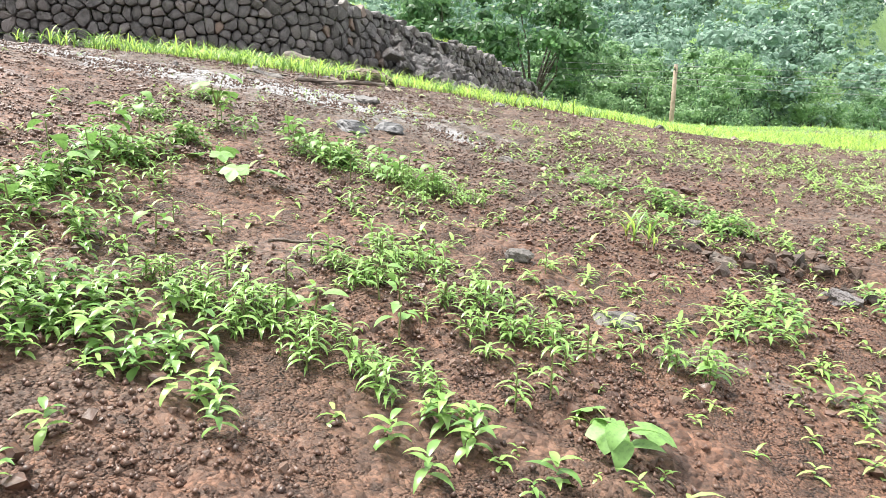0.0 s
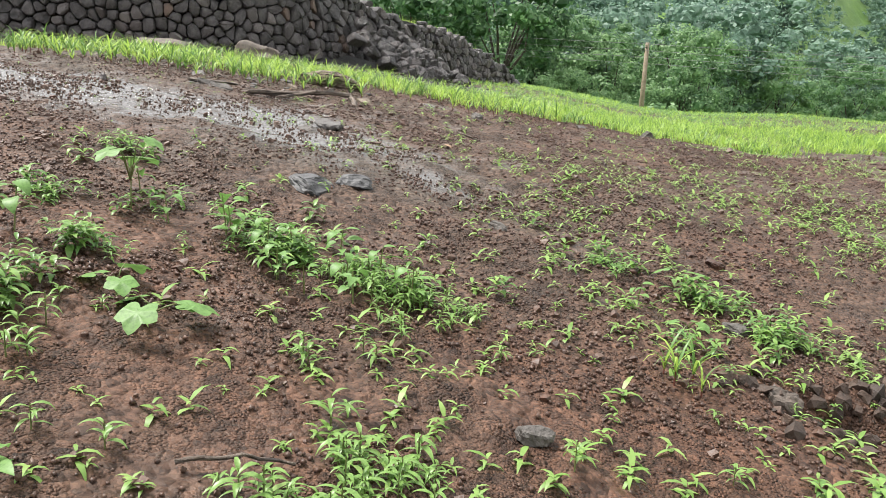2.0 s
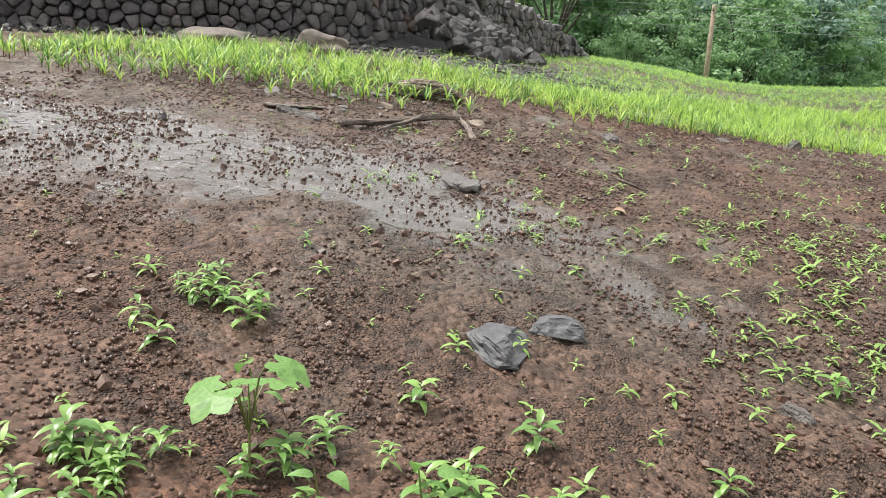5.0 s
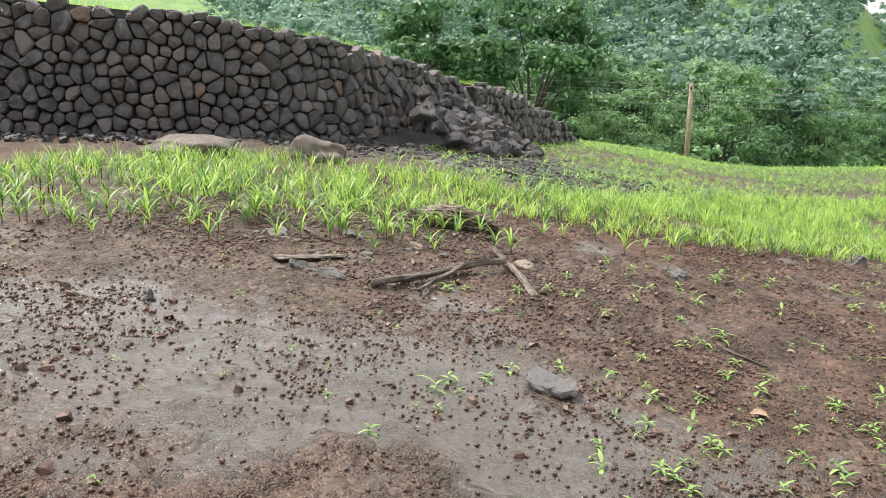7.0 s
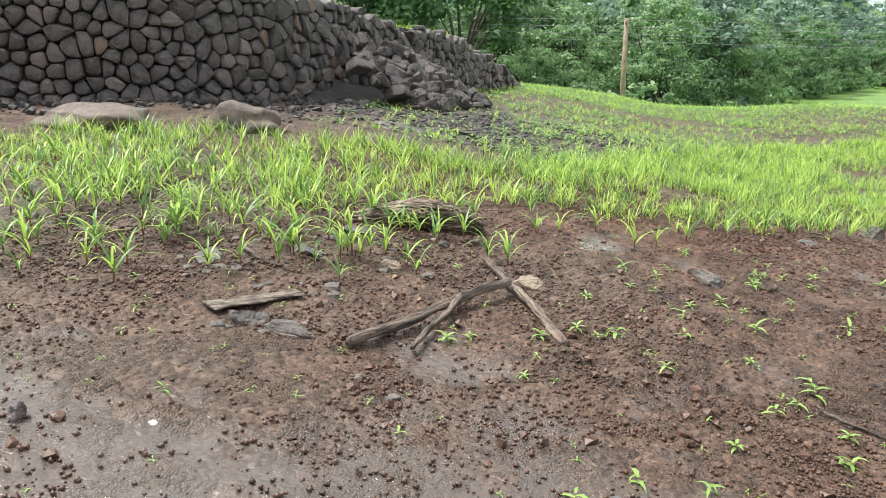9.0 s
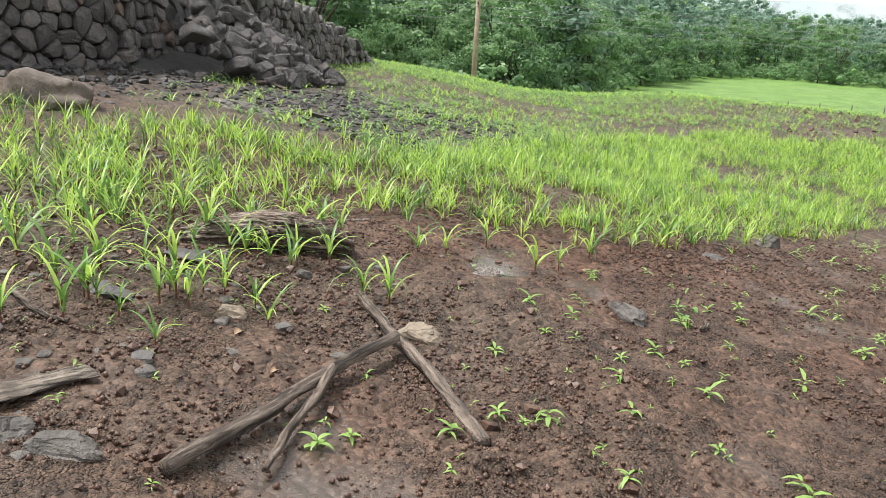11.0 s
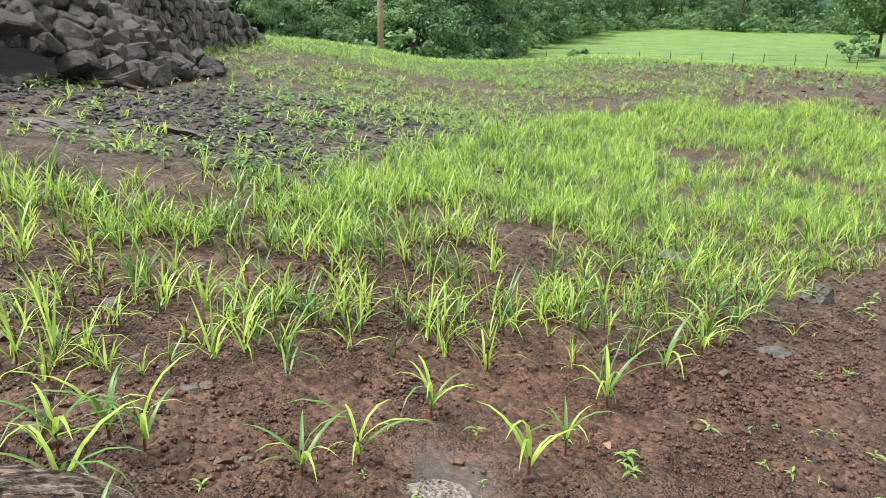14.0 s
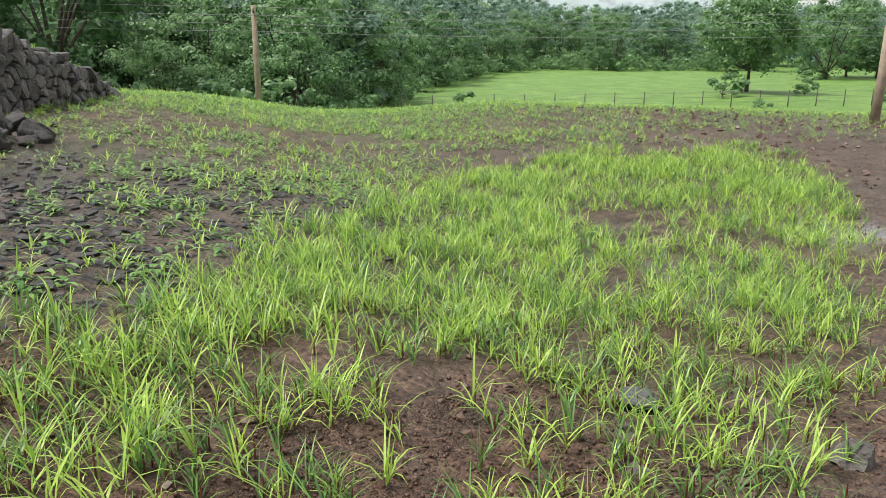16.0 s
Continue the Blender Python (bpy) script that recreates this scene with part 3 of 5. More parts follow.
# ---- loose stones that one can tell apart ----
lying_stone("boulder", "broad weathered grey-brown boulder at the foot of the wall", -5.7, 3.95, (1.5, 0.7, 0.30), BOULDER, 1, -24, 4, 0.34, smooth=True, detail=9)
lying_stone("boulder", "rounded tan boulder among the grass", -3.95, 4.45, (0.66, 0.46, 0.38), BOULDER, 2, 20, 0, 0.34, smooth=True, detail=9)
for x, y, sx, sy, sz, turn, seed, what, mat in (
    (1.11, 1.20, 0.24, 0.12, 0.12, -50, 11, "grey slanted field stone on red soil", STONE),
    (2.88, 4.22, 0.24, 0.17, 0.17, 30, 12, "angular wet grey stone at the grass edge", STONE),
    (2.10, 3.12, 0.18, 0.14, 0.09, 10, 13, "flat grey-brown stone on red soil", STONE),
    (0.02, 0.32, 0.22, 0.15, 0.12, -15, 14, "pale tan stone beside the crossed branches", PALE_STONE),
    (-0.80, 0.10, 0.16, 0.10, 0.08, 15, 15, "small pale stone in the mud", PALE_STONE),
    (-0.90, -1.10, 0.23, 0.12, 0.08, 8, 16, "dark wet flat stone in the mud", STONE),
    (-1.14, -1.10, 0.20, 0.17, 0.12, 40, 17, "dark grey angular stone in the mud", STONE),
    (4.40, -4.83, 0.17, 0.14, 0.12, 10, 18, "brown block of stone beside a hollow", BOULDER),
    (1.66, -4.05, 0.27, 0.36, 0.10, 20, 31, "wet flat slab of dark grey rock in the mud", DARK_ROCK),
    (1.84, -3.78, 0.22, 0.13, 0.11, 20, 20, "dark rock beside the flat slab", DARK_ROCK),
    (4.08, -6.28, 0.22, 0.17, 0.05, 70, 21, "flat grey stone level with the soil", STONE),
    (3.54, -5.90, 0.12, 0.10, 0.08, 20, 22, "dark clod-like stone on red soil", STONE),
    (0.76, -1.97, 0.27, 0.24, 0.13, 15, 23, "cracked flat grey rock in the mud", STONE),
    (0.70, -2.26, 0.20, 0.14, 0.07, 5, 24, "flat grey stone in the mud", STONE),
    (-1.41, -2.28, 0.09, 0.08, 0.10, 0, 25, "small dark upright stone in the wet mud", BASALT),
    (2.80, -3.76, 0.13, 0.08, 0.07, -30, 26, "small dark stone beside the puddle", STONE),
    (3.20, -3.70, 0.11, 0.09, 0.08, 20, 27, "small brown stone on the soil", CLOD),
    (4.18, -4.30, 0.15, 0.12, 0.08, 20, 28, "dark stone among weeds", STONE),
    (4.07, -3.26, 0.14, 0.12, 0.09, 0, 29, "reddish stone on wet soil", CLOD),
    (-1.90, 7.35, 0.55, 0.34, 0.13, -8, 30, "flat grey slab on dark gravel", STONE),
    (-2.85, 6.85, 0.85, 0.5, 0.14, 5, 31, "broad flat grey slab half sunk", STONE),
    (2.15, 4.95, 0.40, 0.28, 0.10, 10, 32, "flat wet stone under the grass", DARK_ROCK),
    (1.80, 4.15, 0.16, 0.13, 0.08, 40, 33, "small dark stone among grass", STONE),
    (1.28, 4.10, 0.14, 0.12, 0.06, 10, 34, "small brown stone among grass", CLOD),
    (-1.25, 0.75, 0.28, 0.2, 0.06, 10, 35, "flat mossy grey stone", STONE),
    (-1.35, 0.10, 0.22, 0.15, 0.09, -5, 36, "flat grey stone among tufts", STONE),
    (-1.75, -0.35, 0.22, 0.16, 0.10, 30, 37, "grey stone among tufts", STONE),
    (-0.62, 0.78, 0.09, 0.07, 0.07, 0, 38, "small bluish stone by the log", STONE),
    (5.0, -5.2, 0.2, 0.16, 0.09, 10, 39, "dark stone in the hollow", BASALT),
    (5.1, -4.8, 0.16, 0.12, 0.09, 50, 40, "dark stone in the hollow", BASALT),
):
    lying_stone("stone", what, x, y, (sx, sy, sz), mat, seed, turn, (seed % 5) * 3 - 6, 0.44, "loose stones")

# fallen wall stones
gen = np.random.default_rng(9)
for i in range(140):
    s, dd = gen.uniform(0, 1), gen.uniform(0, 1)
    x, y = -4.75 + 0.55 * s + 1.55 * dd**0.9, 9.3 + 2.9 * s + 0.8 * dd + gen.normal(0, 0.25)
    lift = max(0.0, 1.15 * (1 - dd) ** 1.5) * (1 - 0.45 * abs(s - 0.4))
    w = gen.uniform(0.2, 0.46)
    m = Matrix.Translation((x, y, float(land(x, y)) + lift + 0.06)) @ Euler(gen.uniform(-0.7, 0.7, 3) + np.array([0, 0, gen.uniform(0, 6)])).to_matrix().to_4x4() @ Matrix.Diagonal((w, w * 0.75, w * 0.6, 1))
    ob = thing("fallen_stone", "dark basalt block tumbled from the wall", "stone", m, "fallen wall stones", block_meshes[i % 12])
vs, cols = [], 22
for i in range(40):
    for k in range(cols):
        a, b = i / 39, k / (cols - 1)
        x, y = -6.4 + 1.3 * a + (2.6 - 0.5 * a) * b, 7.0 + 6.2 * a
        zz = float(land(x, y)) - 0.10 + (0.25 + 0.35 * math.exp(-((a - 0.6) / 0.25) ** 2)) * (1 - b) ** 1.3 * math.sin(math.pi * (a * 0.9 + 0.05)) ** 0.5
        vs.append((x, y, zz + 0.05 * float(vnoise(x, y, 0.4, 72)) + 0.03 * float(vnoise(x, y, 0.16, 73))))
fs = [(cols * i + k, cols * i + k + 1, cols * i + cols + 1 + k, cols * i + cols + k) for i in range(39) for k in range(cols - 1)]
thing("rubble_heap", "earth and rubble slumped from the broken wall", "rubble", kind="structure", me=mesh_of("rubble_heap", np.array(vs), np.array(fs), GRAVEL, smooth=True))


# ---- scattered gravel and clods ----
def pebble(seed):
    g2 = np.random.default_rng(seed)
    bm = bmesh.new()
    bmesh.ops.create_icosphere(bm, subdivisions=1, radius=0.5)
    for v in bm.verts:
        v.co = v.co * g2.uniform(0.7, 1.2) + Vector(g2.uniform(-0.16, 0.16, 3))
        v.co.z *= 0.8
    vs, fs = np.array([v.co[:] for v in bm.verts]), np.array([[v.index for v in f.verts] for f in bm.faces])
    bm.free()
    return vs, fs


PEBBLES = [pebble(60 + s) for s in range(6)]


def sample(count, box, density):
    """Random places in a box, kept by a density from 0 to 1."""
    x, y = rng.uniform(box[0], box[1], count), rng.uniform(box[2], box[3], count)
    keep = rng.random(count) < density(x, y)
    return x[keep], y[keep]


def crumbly(x, y):
    drifts = 0.45 + 0.7 * vnoise(x, y, 0.55, 41) + 0.5 * vnoise(x, y, 0.2, 42)
    return np.clip(drifts, 0.06, 1) * (1 - 0.4 * wetness(x, y)) * smooth01(8.5, 5.5, np.hypot((x - 1.8) * 1.15, (y + 2.2) * 0.85))


def grain(seed):
    """An eight-sided crumb."""
    g2 = np.random.default_rng(seed)
    v = np.array([(1, 0, 0), (0, 1, 0), (-1, 0, 0), (0, -1, 0), (0, 0, 0.85), (0, 0, -0.85)]) * 0.5 * g2.uniform(0.75, 1.25, (6, 1)) + g2.uniform(-0.13, 0.13, (6, 3))
    return v, np.array([(0, 1, 4), (1, 2, 4), (2, 3, 4), (3, 0, 4), (1, 0, 5), (2, 1, 5), (3, 2, 5), (0, 3, 5)])


def front_edge(x):
    return np.interp(x, (-7, -3.2, -1.9, -1.3, -0.4, 1.07, 2.3, 3.6, 6.0, 9.0), (0.2, -0.2, 0.1, 1.0, 1.75, 2.3, 3.3, 4.6, 7.6, 12.5))


GRAINS = [grain(600 + s) for s in range(10)]
x, y = sample(180000, (-3.0, 5.8, -8.6, 5.2), crumbly)
size = 0.008 + 0.022 * rng.random(len(x)) ** 2.2
thing("soil_crumbs", "dense dark crumbs of wet tilled soil", "soil crumbs", kind="stuff", me=mesh_of("soil_crumbs", *scatter_many(GRAINS, x, y, size, -0.2 * size), CLOD, smooth=True))
x, y = sample(26000, (-3.4, 6.6, -8.8, 5.5), lambda x, y: 0.6 * crumbly(x, y))
size = 0.018 + 0.045 * rng.random(len(x)) ** 4
thing("soil_clods", "larger dark clods of wet soil", "soil clods", kind="stuff", me=mesh_of("soil_clods", *scatter_many(PEBBLES, x, y, size, -0.12 * size), CLOD, smooth=False))
x, y = sample(17000, (-5.0, 2.2, 4.6, 13.5), lambda x, y: np.clip(1.1 * spot(x, y, -2.3, 8.3, 1.7, 0.9, -15) + 0.8 * spot(x, y, -0.9, 6.7, 0.8, 0.6) + 0.5 * spot(x, y, -0.2, 10.2, 2.0, 1.3) + 0.4 * spot(x, y, -4.6, 8.0, 1.0, 2.0), 0, 1))
size = 0.035 + 0.14 * rng.random(len(x)) ** 3
thing("gravel", "broken dark wet rock fragments below the wall", "gravel", kind="stuff", me=mesh_of("gravel", *scatter_many([(v * (1.1, 0.85, 0.6), f) for v, f in PEBBLES], x, y, size, 0.0), GRAVEL, smooth=False))
x, y = sample(9000, (4.0, 21.0, 3.0, 26.0), lambda x, y: (0.25 + 0.75 * np.clip(vnoise(x * 0.35, y, 0.7, 43), 0, 1)) * (y < front_edge(x) + 30 * smooth01(6.5, 8.5, x)))
size = 0.03 + 0.13 * rng.random(len(x)) ** 2.5
thing("field_clods", "dark clods turned up on the far ploughed field", "soil clods", kind="stuff", me=mesh_of("field_clods", *scatter_many(GRAINS, x, y, size, -0.1 * size), CLOD, smooth=False))
x, y = sample(700, (4.1, 5.6, -5.5, -4.2), lambda x, y: np.clip(spot(x, y, 4.8, -4.8, 0.5, 0.28, 10), 0, 1))
size = 0.02 + 0.09 * rng.random(len(x)) ** 3
thing("hollow_clods", "dark clods and stones in a washed-out hollow", "soil clods", kind="stuff", me=mesh_of("hollow_clods", *scatter_many(PEBBLES, x, y, size, -0.1 * size), STONE_DARK, smooth=False))
foot = [(wall_at(a), d) for a, d in zip(rng.uniform(3, 21, 1500), 0.15 + 1.3 * rng.random(1500) ** 1.7)]
x, y = np.array([p[0] + o[0] * d for (p, o, _), d in foot]), np.array([p[1] + o[1] * d for (p, o, _), d in foot])
size = 0.03 + 0.15 * rng.random(len(x)) ** 3
thing("wall_foot_rubble", "small dark broken stones along the foot of the wall", "gravel", kind="stuff", me=mesh_of("wall_foot_rubble", *scatter_many(PEBBLES, x, y, size, -0.2 * size), GRAVEL, smooth=False))
x, y = sample(3000, (-3.8, 0.3, -1.7, 3.5), lambda x, y: 0.3 * (1 - 0.9 * smooth01(-0.9, 0.2, x)) * (y > -1.6 - 0.3 * x))
size = 0.016 + 0.075 * rng.random(len(x)) ** 5
thing("small_stones", "small grey stones lying in dark mud", "stones", kind="stuff", me=mesh_of("small_stones", *scatter_many(FLATS, x, y, size, 0.006), STONE, smooth=False))


# ---- driftwood log and branches ----
def log():
    """A split, hollowed log: fibrous grain that winds along it, a tapering end, a dark cavity under its thick end."""
    rows, sides = 96, 84
    vs = []
    for i in range(rows):
        t = i / (rows - 1)
        rad = float(np.interp(t, (0, 0.06, 0.2, 0.4, 0.62, 0.8, 0.93, 1.0), (0.042, 0.062, 0.085, 0.100, 0.112, 0.100, 0.066, 0.030)))
        cave = float(smooth01(0.55, 0.70, t) * smooth01(1.0, 0.92, t))
        arch = float(np.interp(t, (0, 0.15, 0.45, 0.65, 0.85, 1.0), (-0.035, -0.01, 0.03, 0.035, 0.01, -0.035)))
        for k in range(sides):
            a = 2 * math.pi * k / sides
            w = a + 0.7 * t + 0.25 * math.sin(5 * t + a)
            c, d = math.cos(w), math.sin(w)
            lump = noise.noise(Vector((t * 2.2, 1.3 * c, 1.3 * d)))
            split = 1 - abs(noise.noise(Vector((t * 1.3 + 4, 5.5 * c, 5.5 * d)))) * 2
            fibre = noise.noise(Vector((t * 2.6, 15 * c, 15 * d))) + 0.6 * noise.noise(Vector((t * 4, 30 * c, 30 * d)))
            r = rad * (1 + 0.22 * lump - 0.30 * max(0.0, split) ** 6 + 0.12 * fibre)
            low = float(smooth01(0.80, 0.30, math.sin(a)) * smooth01(0.75, 0.1, math.cos(a)) * smooth01(-1.05, -0.6, math.sin(a)))
            r *= 1 - 0.72 * cave * low
            vs.append((t * 1.06 - 0.53 + 0.025 * noise.noise(Vector((c * 6, d * 6, 3.0))) * (abs(t - 0.5) > 0.46), r * math.cos(a) * 1.15, r * math.sin(a) * 0.98 + arch))
    fs = [(sides * i + k, sides * i + (k + 1) % sides, sides * i + sides + (k + 1) % sides, sides * i + sides + k) for i in range(rows - 1) for k in range(sides)]
    me = bpy.data.meshes.new("driftwood_log")
    me.from_pydata(vs, [], fs + [tuple(range(sides))[::-1], tuple(range(sides * (rows - 1), sides * rows))])
    me.polygons.foreach_set("use_smooth", [True] * len(me.polygons))
    me.materials.append(LOG_WOOD)
    return me


thing("driftwood_log", "weathered split grey-brown log with deep grain lying in the grass edge", "log", pose(-0.92, 1.16, float(land(-0.92, 1.16)) + 0.10, 0, 3.5, 12) @ Matrix.Diagonal((0.90, 1.0, 1.0, 1)), me=log())


def branch(name, label, points, r0, r1, seed, group=""):
    """A crooked, bark-stripped branch laid along points (x, y, lift)."""
    pts = [Vector((x, y, max(float(ground(x, y)), float(land(x, y)) + 0.02) + lift)) for x, y, lift in points]
    start, way = pts[0].copy(), (pts[-1] - pts[0])
    turn = way.to_track_quat("X", "Z").to_matrix().to_4x4()
    m = Matrix.Translation(start) @ turn
    inv = m.inverted()
    fine = []
    for a, b in zip(pts[:-1], pts[1:]):
        fine += [a.lerp(b, k / 6) for k in range(6)]
    fine.append(pts[-1])
    local = []
    for i, p in enumerate(fine):
        q = inv @ p
        w = noise.noise_vector(Vector((i * 0.35, seed, 0.5))) * 0.015
        local.append(tuple(q + Vector((0, w.y, w.z))))
    k = len(local)
    radii = [(r0 + (r1 - r0) * i / (k - 1)) * (1 + 0.18 * noise.noise(Vector((i * 0.7, seed * 3.1, 0)))) for i in range(k)]
    return tube_mesh(name, local, radii, STICK_WOOD, 12, seed, 0.26), m


me, m = branch("fallen_branch", "", ((-0.60, -1.13, 0.02), (-0.43, -0.74, 0.035), (-0.26, -0.34, 0.05), (-0.06, 0.08, 0.075)), 0.027, 0.023, 1)
fork = thing("fallen_branch", "forked wet grey-brown branch lying across another", "branch", m, "crossed branches", me)
me2, m2 = branch("fork_arm", "", ((-0.33, -1.02, 0.015), (-0.30, -0.74, 0.035), (-0.25, -0.36, 0.06)), 0.013, 0.019, 2)
part("fork_arm", me2, fork, at=m.inverted() @ m2)
me, m = branch("fallen_branch", "", ((-0.32, 0.62, 0.03), (-0.12, 0.25, 0.03), (0.12, -0.16, 0.03), (0.34, -0.62, 0.025)), 0.022, 0.028, 3)
thing("fallen_branch", "dark barked straight branch lying on red mud", "branch", m, "crossed branches", me)
me, m = branch("split_wood", "", ((-1.36, -1.06, 0.02), (-1.22, -0.86, 0.025), (-1.06, -0.64, 0.02)), 0.040, 0.032, 4)
me.materials[0] = PALE_WOOD
m = m @ Matrix.Diagonal((1, 1.8, 0.36, 1))
thing("split_wood", "short split piece of pale old wood in the mud", "wood", m, "", me)
for pts, r, what in (
    (((2.0, 3.50, 0.02), (2.22, 3.54, 0.025), (2.40, 3.52, 0.02)), 0.011, "pale dead twig at the grass edge"),
    (((1.08, 2.72, 0.015), (1.18, 2.72, 0.015), (1.28, 2.74, 0.012)), 0.006, "thin dark twig on red soil"),
    (((1.52, 1.10, 0.02), (1.56, 1.18, 0.03), (1.57, 1.26, 0.02)), 0.014, "short curved pale twig on the soil"),
    (((-1.66, -0.1, 0.02), (-1.5, -0.25, 0.03), (-1.32, -0.3, 0.02)), 0.012, "crooked grey twig among tufts"),
    (((1.5, -0.7, 0.02), (1.62, -0.78, 0.02), (1.78, -0.82, 0.02)), 0.010, "dark wet twig on the mud"),
    (((2.72, -6.75, 0.02), (2.85, -6.62, 0.02), (2.98, -6.55, 0.02)), 0.007, "thin pale twig on red soil"),
    (((-3.6, 9.6, 0.03), (-3.3, 9.8, 0.05), (-3.0, 9.75, 0.03)), 0.03, "crooked pale stick on the mud"),
):
    me, m = branch("twig", "", pts, r, r * 0.7, len(what))
    thing("twig", what, "twig", m, "", me)


# ---- fallen dry leaves ----
DRY = mottled("dry_leaf", (0.22, 0.14, 0.08), (0.38, 0.27, 0.18), 20, (0.6, 0.8), 0.4, 0.003)


def dry_leaf(x, y, size, turn):
    v, f = strips([(0, 0, 0)], 0, 1.0, 0.5, 1.1, 0.55, (0.2, 0.8, 1.0, 0.7, 0.05), 0.5)
    thing("dry_leaf", "curled pale brown dead leaf on the mud", "leaf", pose(x, y, float(ground(x, y)) + 0.006, 12, 0, turn), "dead leaves", mesh_of("dry_leaf", v * size, f, DRY))


for i, (x, y, size) in enumerate(((1.67, -1.62, 0.10), (-0.72, -0.10, 0.06), (-1.45, 0.55, 0.07), (2.62, -3.3, 0.08), (0.95, 2.05, 0.05), (1.9, -0.4, 0.06), (-0.5, -0.35, 0.05))):
    dry_leaf(x, y, size, 70 * i)


# ---- plants ----
LANCE = (0.25, 0.75, 1.0, 0.78, 0.42, 0.04)
HEART = (0.30, 0.85, 1.0, 0.96, 0.82, 0.60, 0.34, 0.04)
BLADE = (0.8, 1.0, 0.66, 0.05)
LONG_BLADE = (0.75, 1.0, 0.92, 0.75, 0.48, 0.05)


def tuft(seed, blades, reach, lean=(1.0, 1.55), wide=0.0074):
    """A tuft of young grass: arching blades off a short stalk."""
    g2 = np.random.default_rng(seed)
    k = blades
    lift = g2.uniform(0.0, 0.22, k) * reach
    base = np.stack([g2.normal(0, 0.008, k), g2.normal(0, 0.008, k), lift], -1)
    return strips(base, g2.uniform(0, 2 * np.pi, k), reach * g2.uniform(0.6, 1.05, k), g2.uniform(*lean, k), g2.uniform(0.2, 2.0, k) * g2.uniform(0.4, 1.2, k), wide * g2.uniform(0.6, 1.3, k), BLADE)


def stalk(height, radius, seed, lean=0.0):
    v, q, c = tube([(0, 0, -0.01), (lean * 0.4, 0, height * 0.5), (lean, 0, height)], [radius, radius * 0.85, radius * 0.6], 5, seed)
    return v, q


def herb(seed, leaves=9, height=0.07, leaf=0.065, wide=0.30, profile=LANCE, fold=0.28):
    """A low herb: a short stem with a spiral of pointed, drooping leaves."""
    g2 = np.random.default_rng(seed)
    k = leaves
    lift = np.linspace(0.2, 1.0, k) * height
    yaw = np.arange(k) * 2.4 + g2.uniform(-0.4, 0.4, k)
    length = leaf * g2.uniform(0.7, 1.15, k)
    top = np.linspace(0, 1, k)
    return strips(np.stack([0 * lift, 0 * lift, lift], -1), yaw, length, 0.15 + 0.6 * top + g2.uniform(-0.2, 0.2, k), g2.uniform(0.8, 1.5, k), length * wide, profile, fold)


TUFTS = [tuft(s, 6 + s % 4, 0.18 + 0.012 * s, (0.9, 1.56), 0.0084) for s in range(12)]
LITE_HERBS = [herb(s, 6, 0.05, 0.075, 0.3, (0.4, 1.0, 0.05), 0.0) for s in range(4)]
LOW_TUFTS = [tuft(20 + s, 6, 0.12, (0.6, 1.4), 0.007) for s in range(4)]
HERBS = [herb(s, 8 + s % 4, 0.055 + 0.012 * (s % 4), 0.062 + 0.006 * (s % 3), 0.27 + 0.03 * (s % 3)) for s in range(8)]
LITE_SPROUTS = [herb(150 + s, 5 + s % 3, 0.022, 0.042, 0.24, (0.5, 1.0, 0.6, 0.05), 0.0) for s in range(6)]
SPROUTS = [herb(50 + s, 4 + s % 3, 0.02, 0.036, 0.24) for s in range(6)]


def back_edge(x):
    return np.interp(x, (-7, -4.2, -2.6, -1.3, -0.6, 1.0, 3.0, 6.0, 9.0), (3.2, 4.4, 5.4, 5.8, 7.0, 10.5, 14.5, 16.5, 16.5))


def grass_density(x, y):
    ragged = 0.7 * vnoise(x, y, 1.1, 53)
    inside = smooth01(0, 1.1, y - front_edge(x) + 0.3 * ragged) * smooth01(0, 1.6, back_edge(x) - y + ragged) * smooth01(9.2, 7.6, x - 0.25 * (y - 12) + ragged)
    patchy = 0.54 + 0.50 * vnoise(x, y, 0.8, 51) + 0.42 * vnoise(x, y, 0.3, 52)
    return np.clip(inside * patchy, 0, 1) * (1 - 0.55 * wetness(x, y)) * np.interp(y, (2.5, 4.5, 7, 10), (0.36, 0.50, 0.80, 1.0)) * np.interp(x, (-4, -1.5, 0), (0.7, 1.0, 1.0))


x, y = sample(88000, (-6.5, 11.5, -0.3, 17.5), grass_density)
size = rng.uniform(0.65, 1.25, len(x)) * np.interp(x, (-4, 0, 4, 8), (1.05, 1.0, 0.9, 0.85))
half = rng.random(len(x)) < 0.62
thing("grass_field", "dense bright green stand of young grass", "grass", kind="stuff", me=mesh_of("grass_field", *scatter_many(TUFTS, x[half], y[half], size[half], 0.01), GRASS))
thing("grass_field", "darker blades among the young grass", "grass", kind="stuff", me=mesh_of("grass_field_dark", *scatter_many(TUFTS, x[~half], y[~half], size[~half] * 0.95, 0.01), GRASS_DARK))
k = (rng.random(len(x)) < 0.8) & (y < 6.5)
sheaths = [stalk(0.09, 0.005, s) for s in range(3)]
thing("grass_stalks", "reddish lower stalks of the young grass", "grass stalks", kind="stuff", me=mesh_of("grass_stalks", *scatter_many(sheaths, x[k] + 0.01, y[k], np.full(k.sum(), 1.0), 0.005), GRASS_BASE))

# single tufts along the open edge
blade_meshes = [mesh_of("blade", *strips([(0, 0, 0)], 0, 0.31, 1.15 + 0.08 * s, 1.0 + 0.34 * s, 0.019 - 0.0015 * s, LONG_BLADE, 0.25), GRASS if s % 2 else GRASS_DARK) for s in range(5)]
sheath_me = mesh_of("sheath", *stalk(0.10, 0.006, 1), GRASS_BASE)


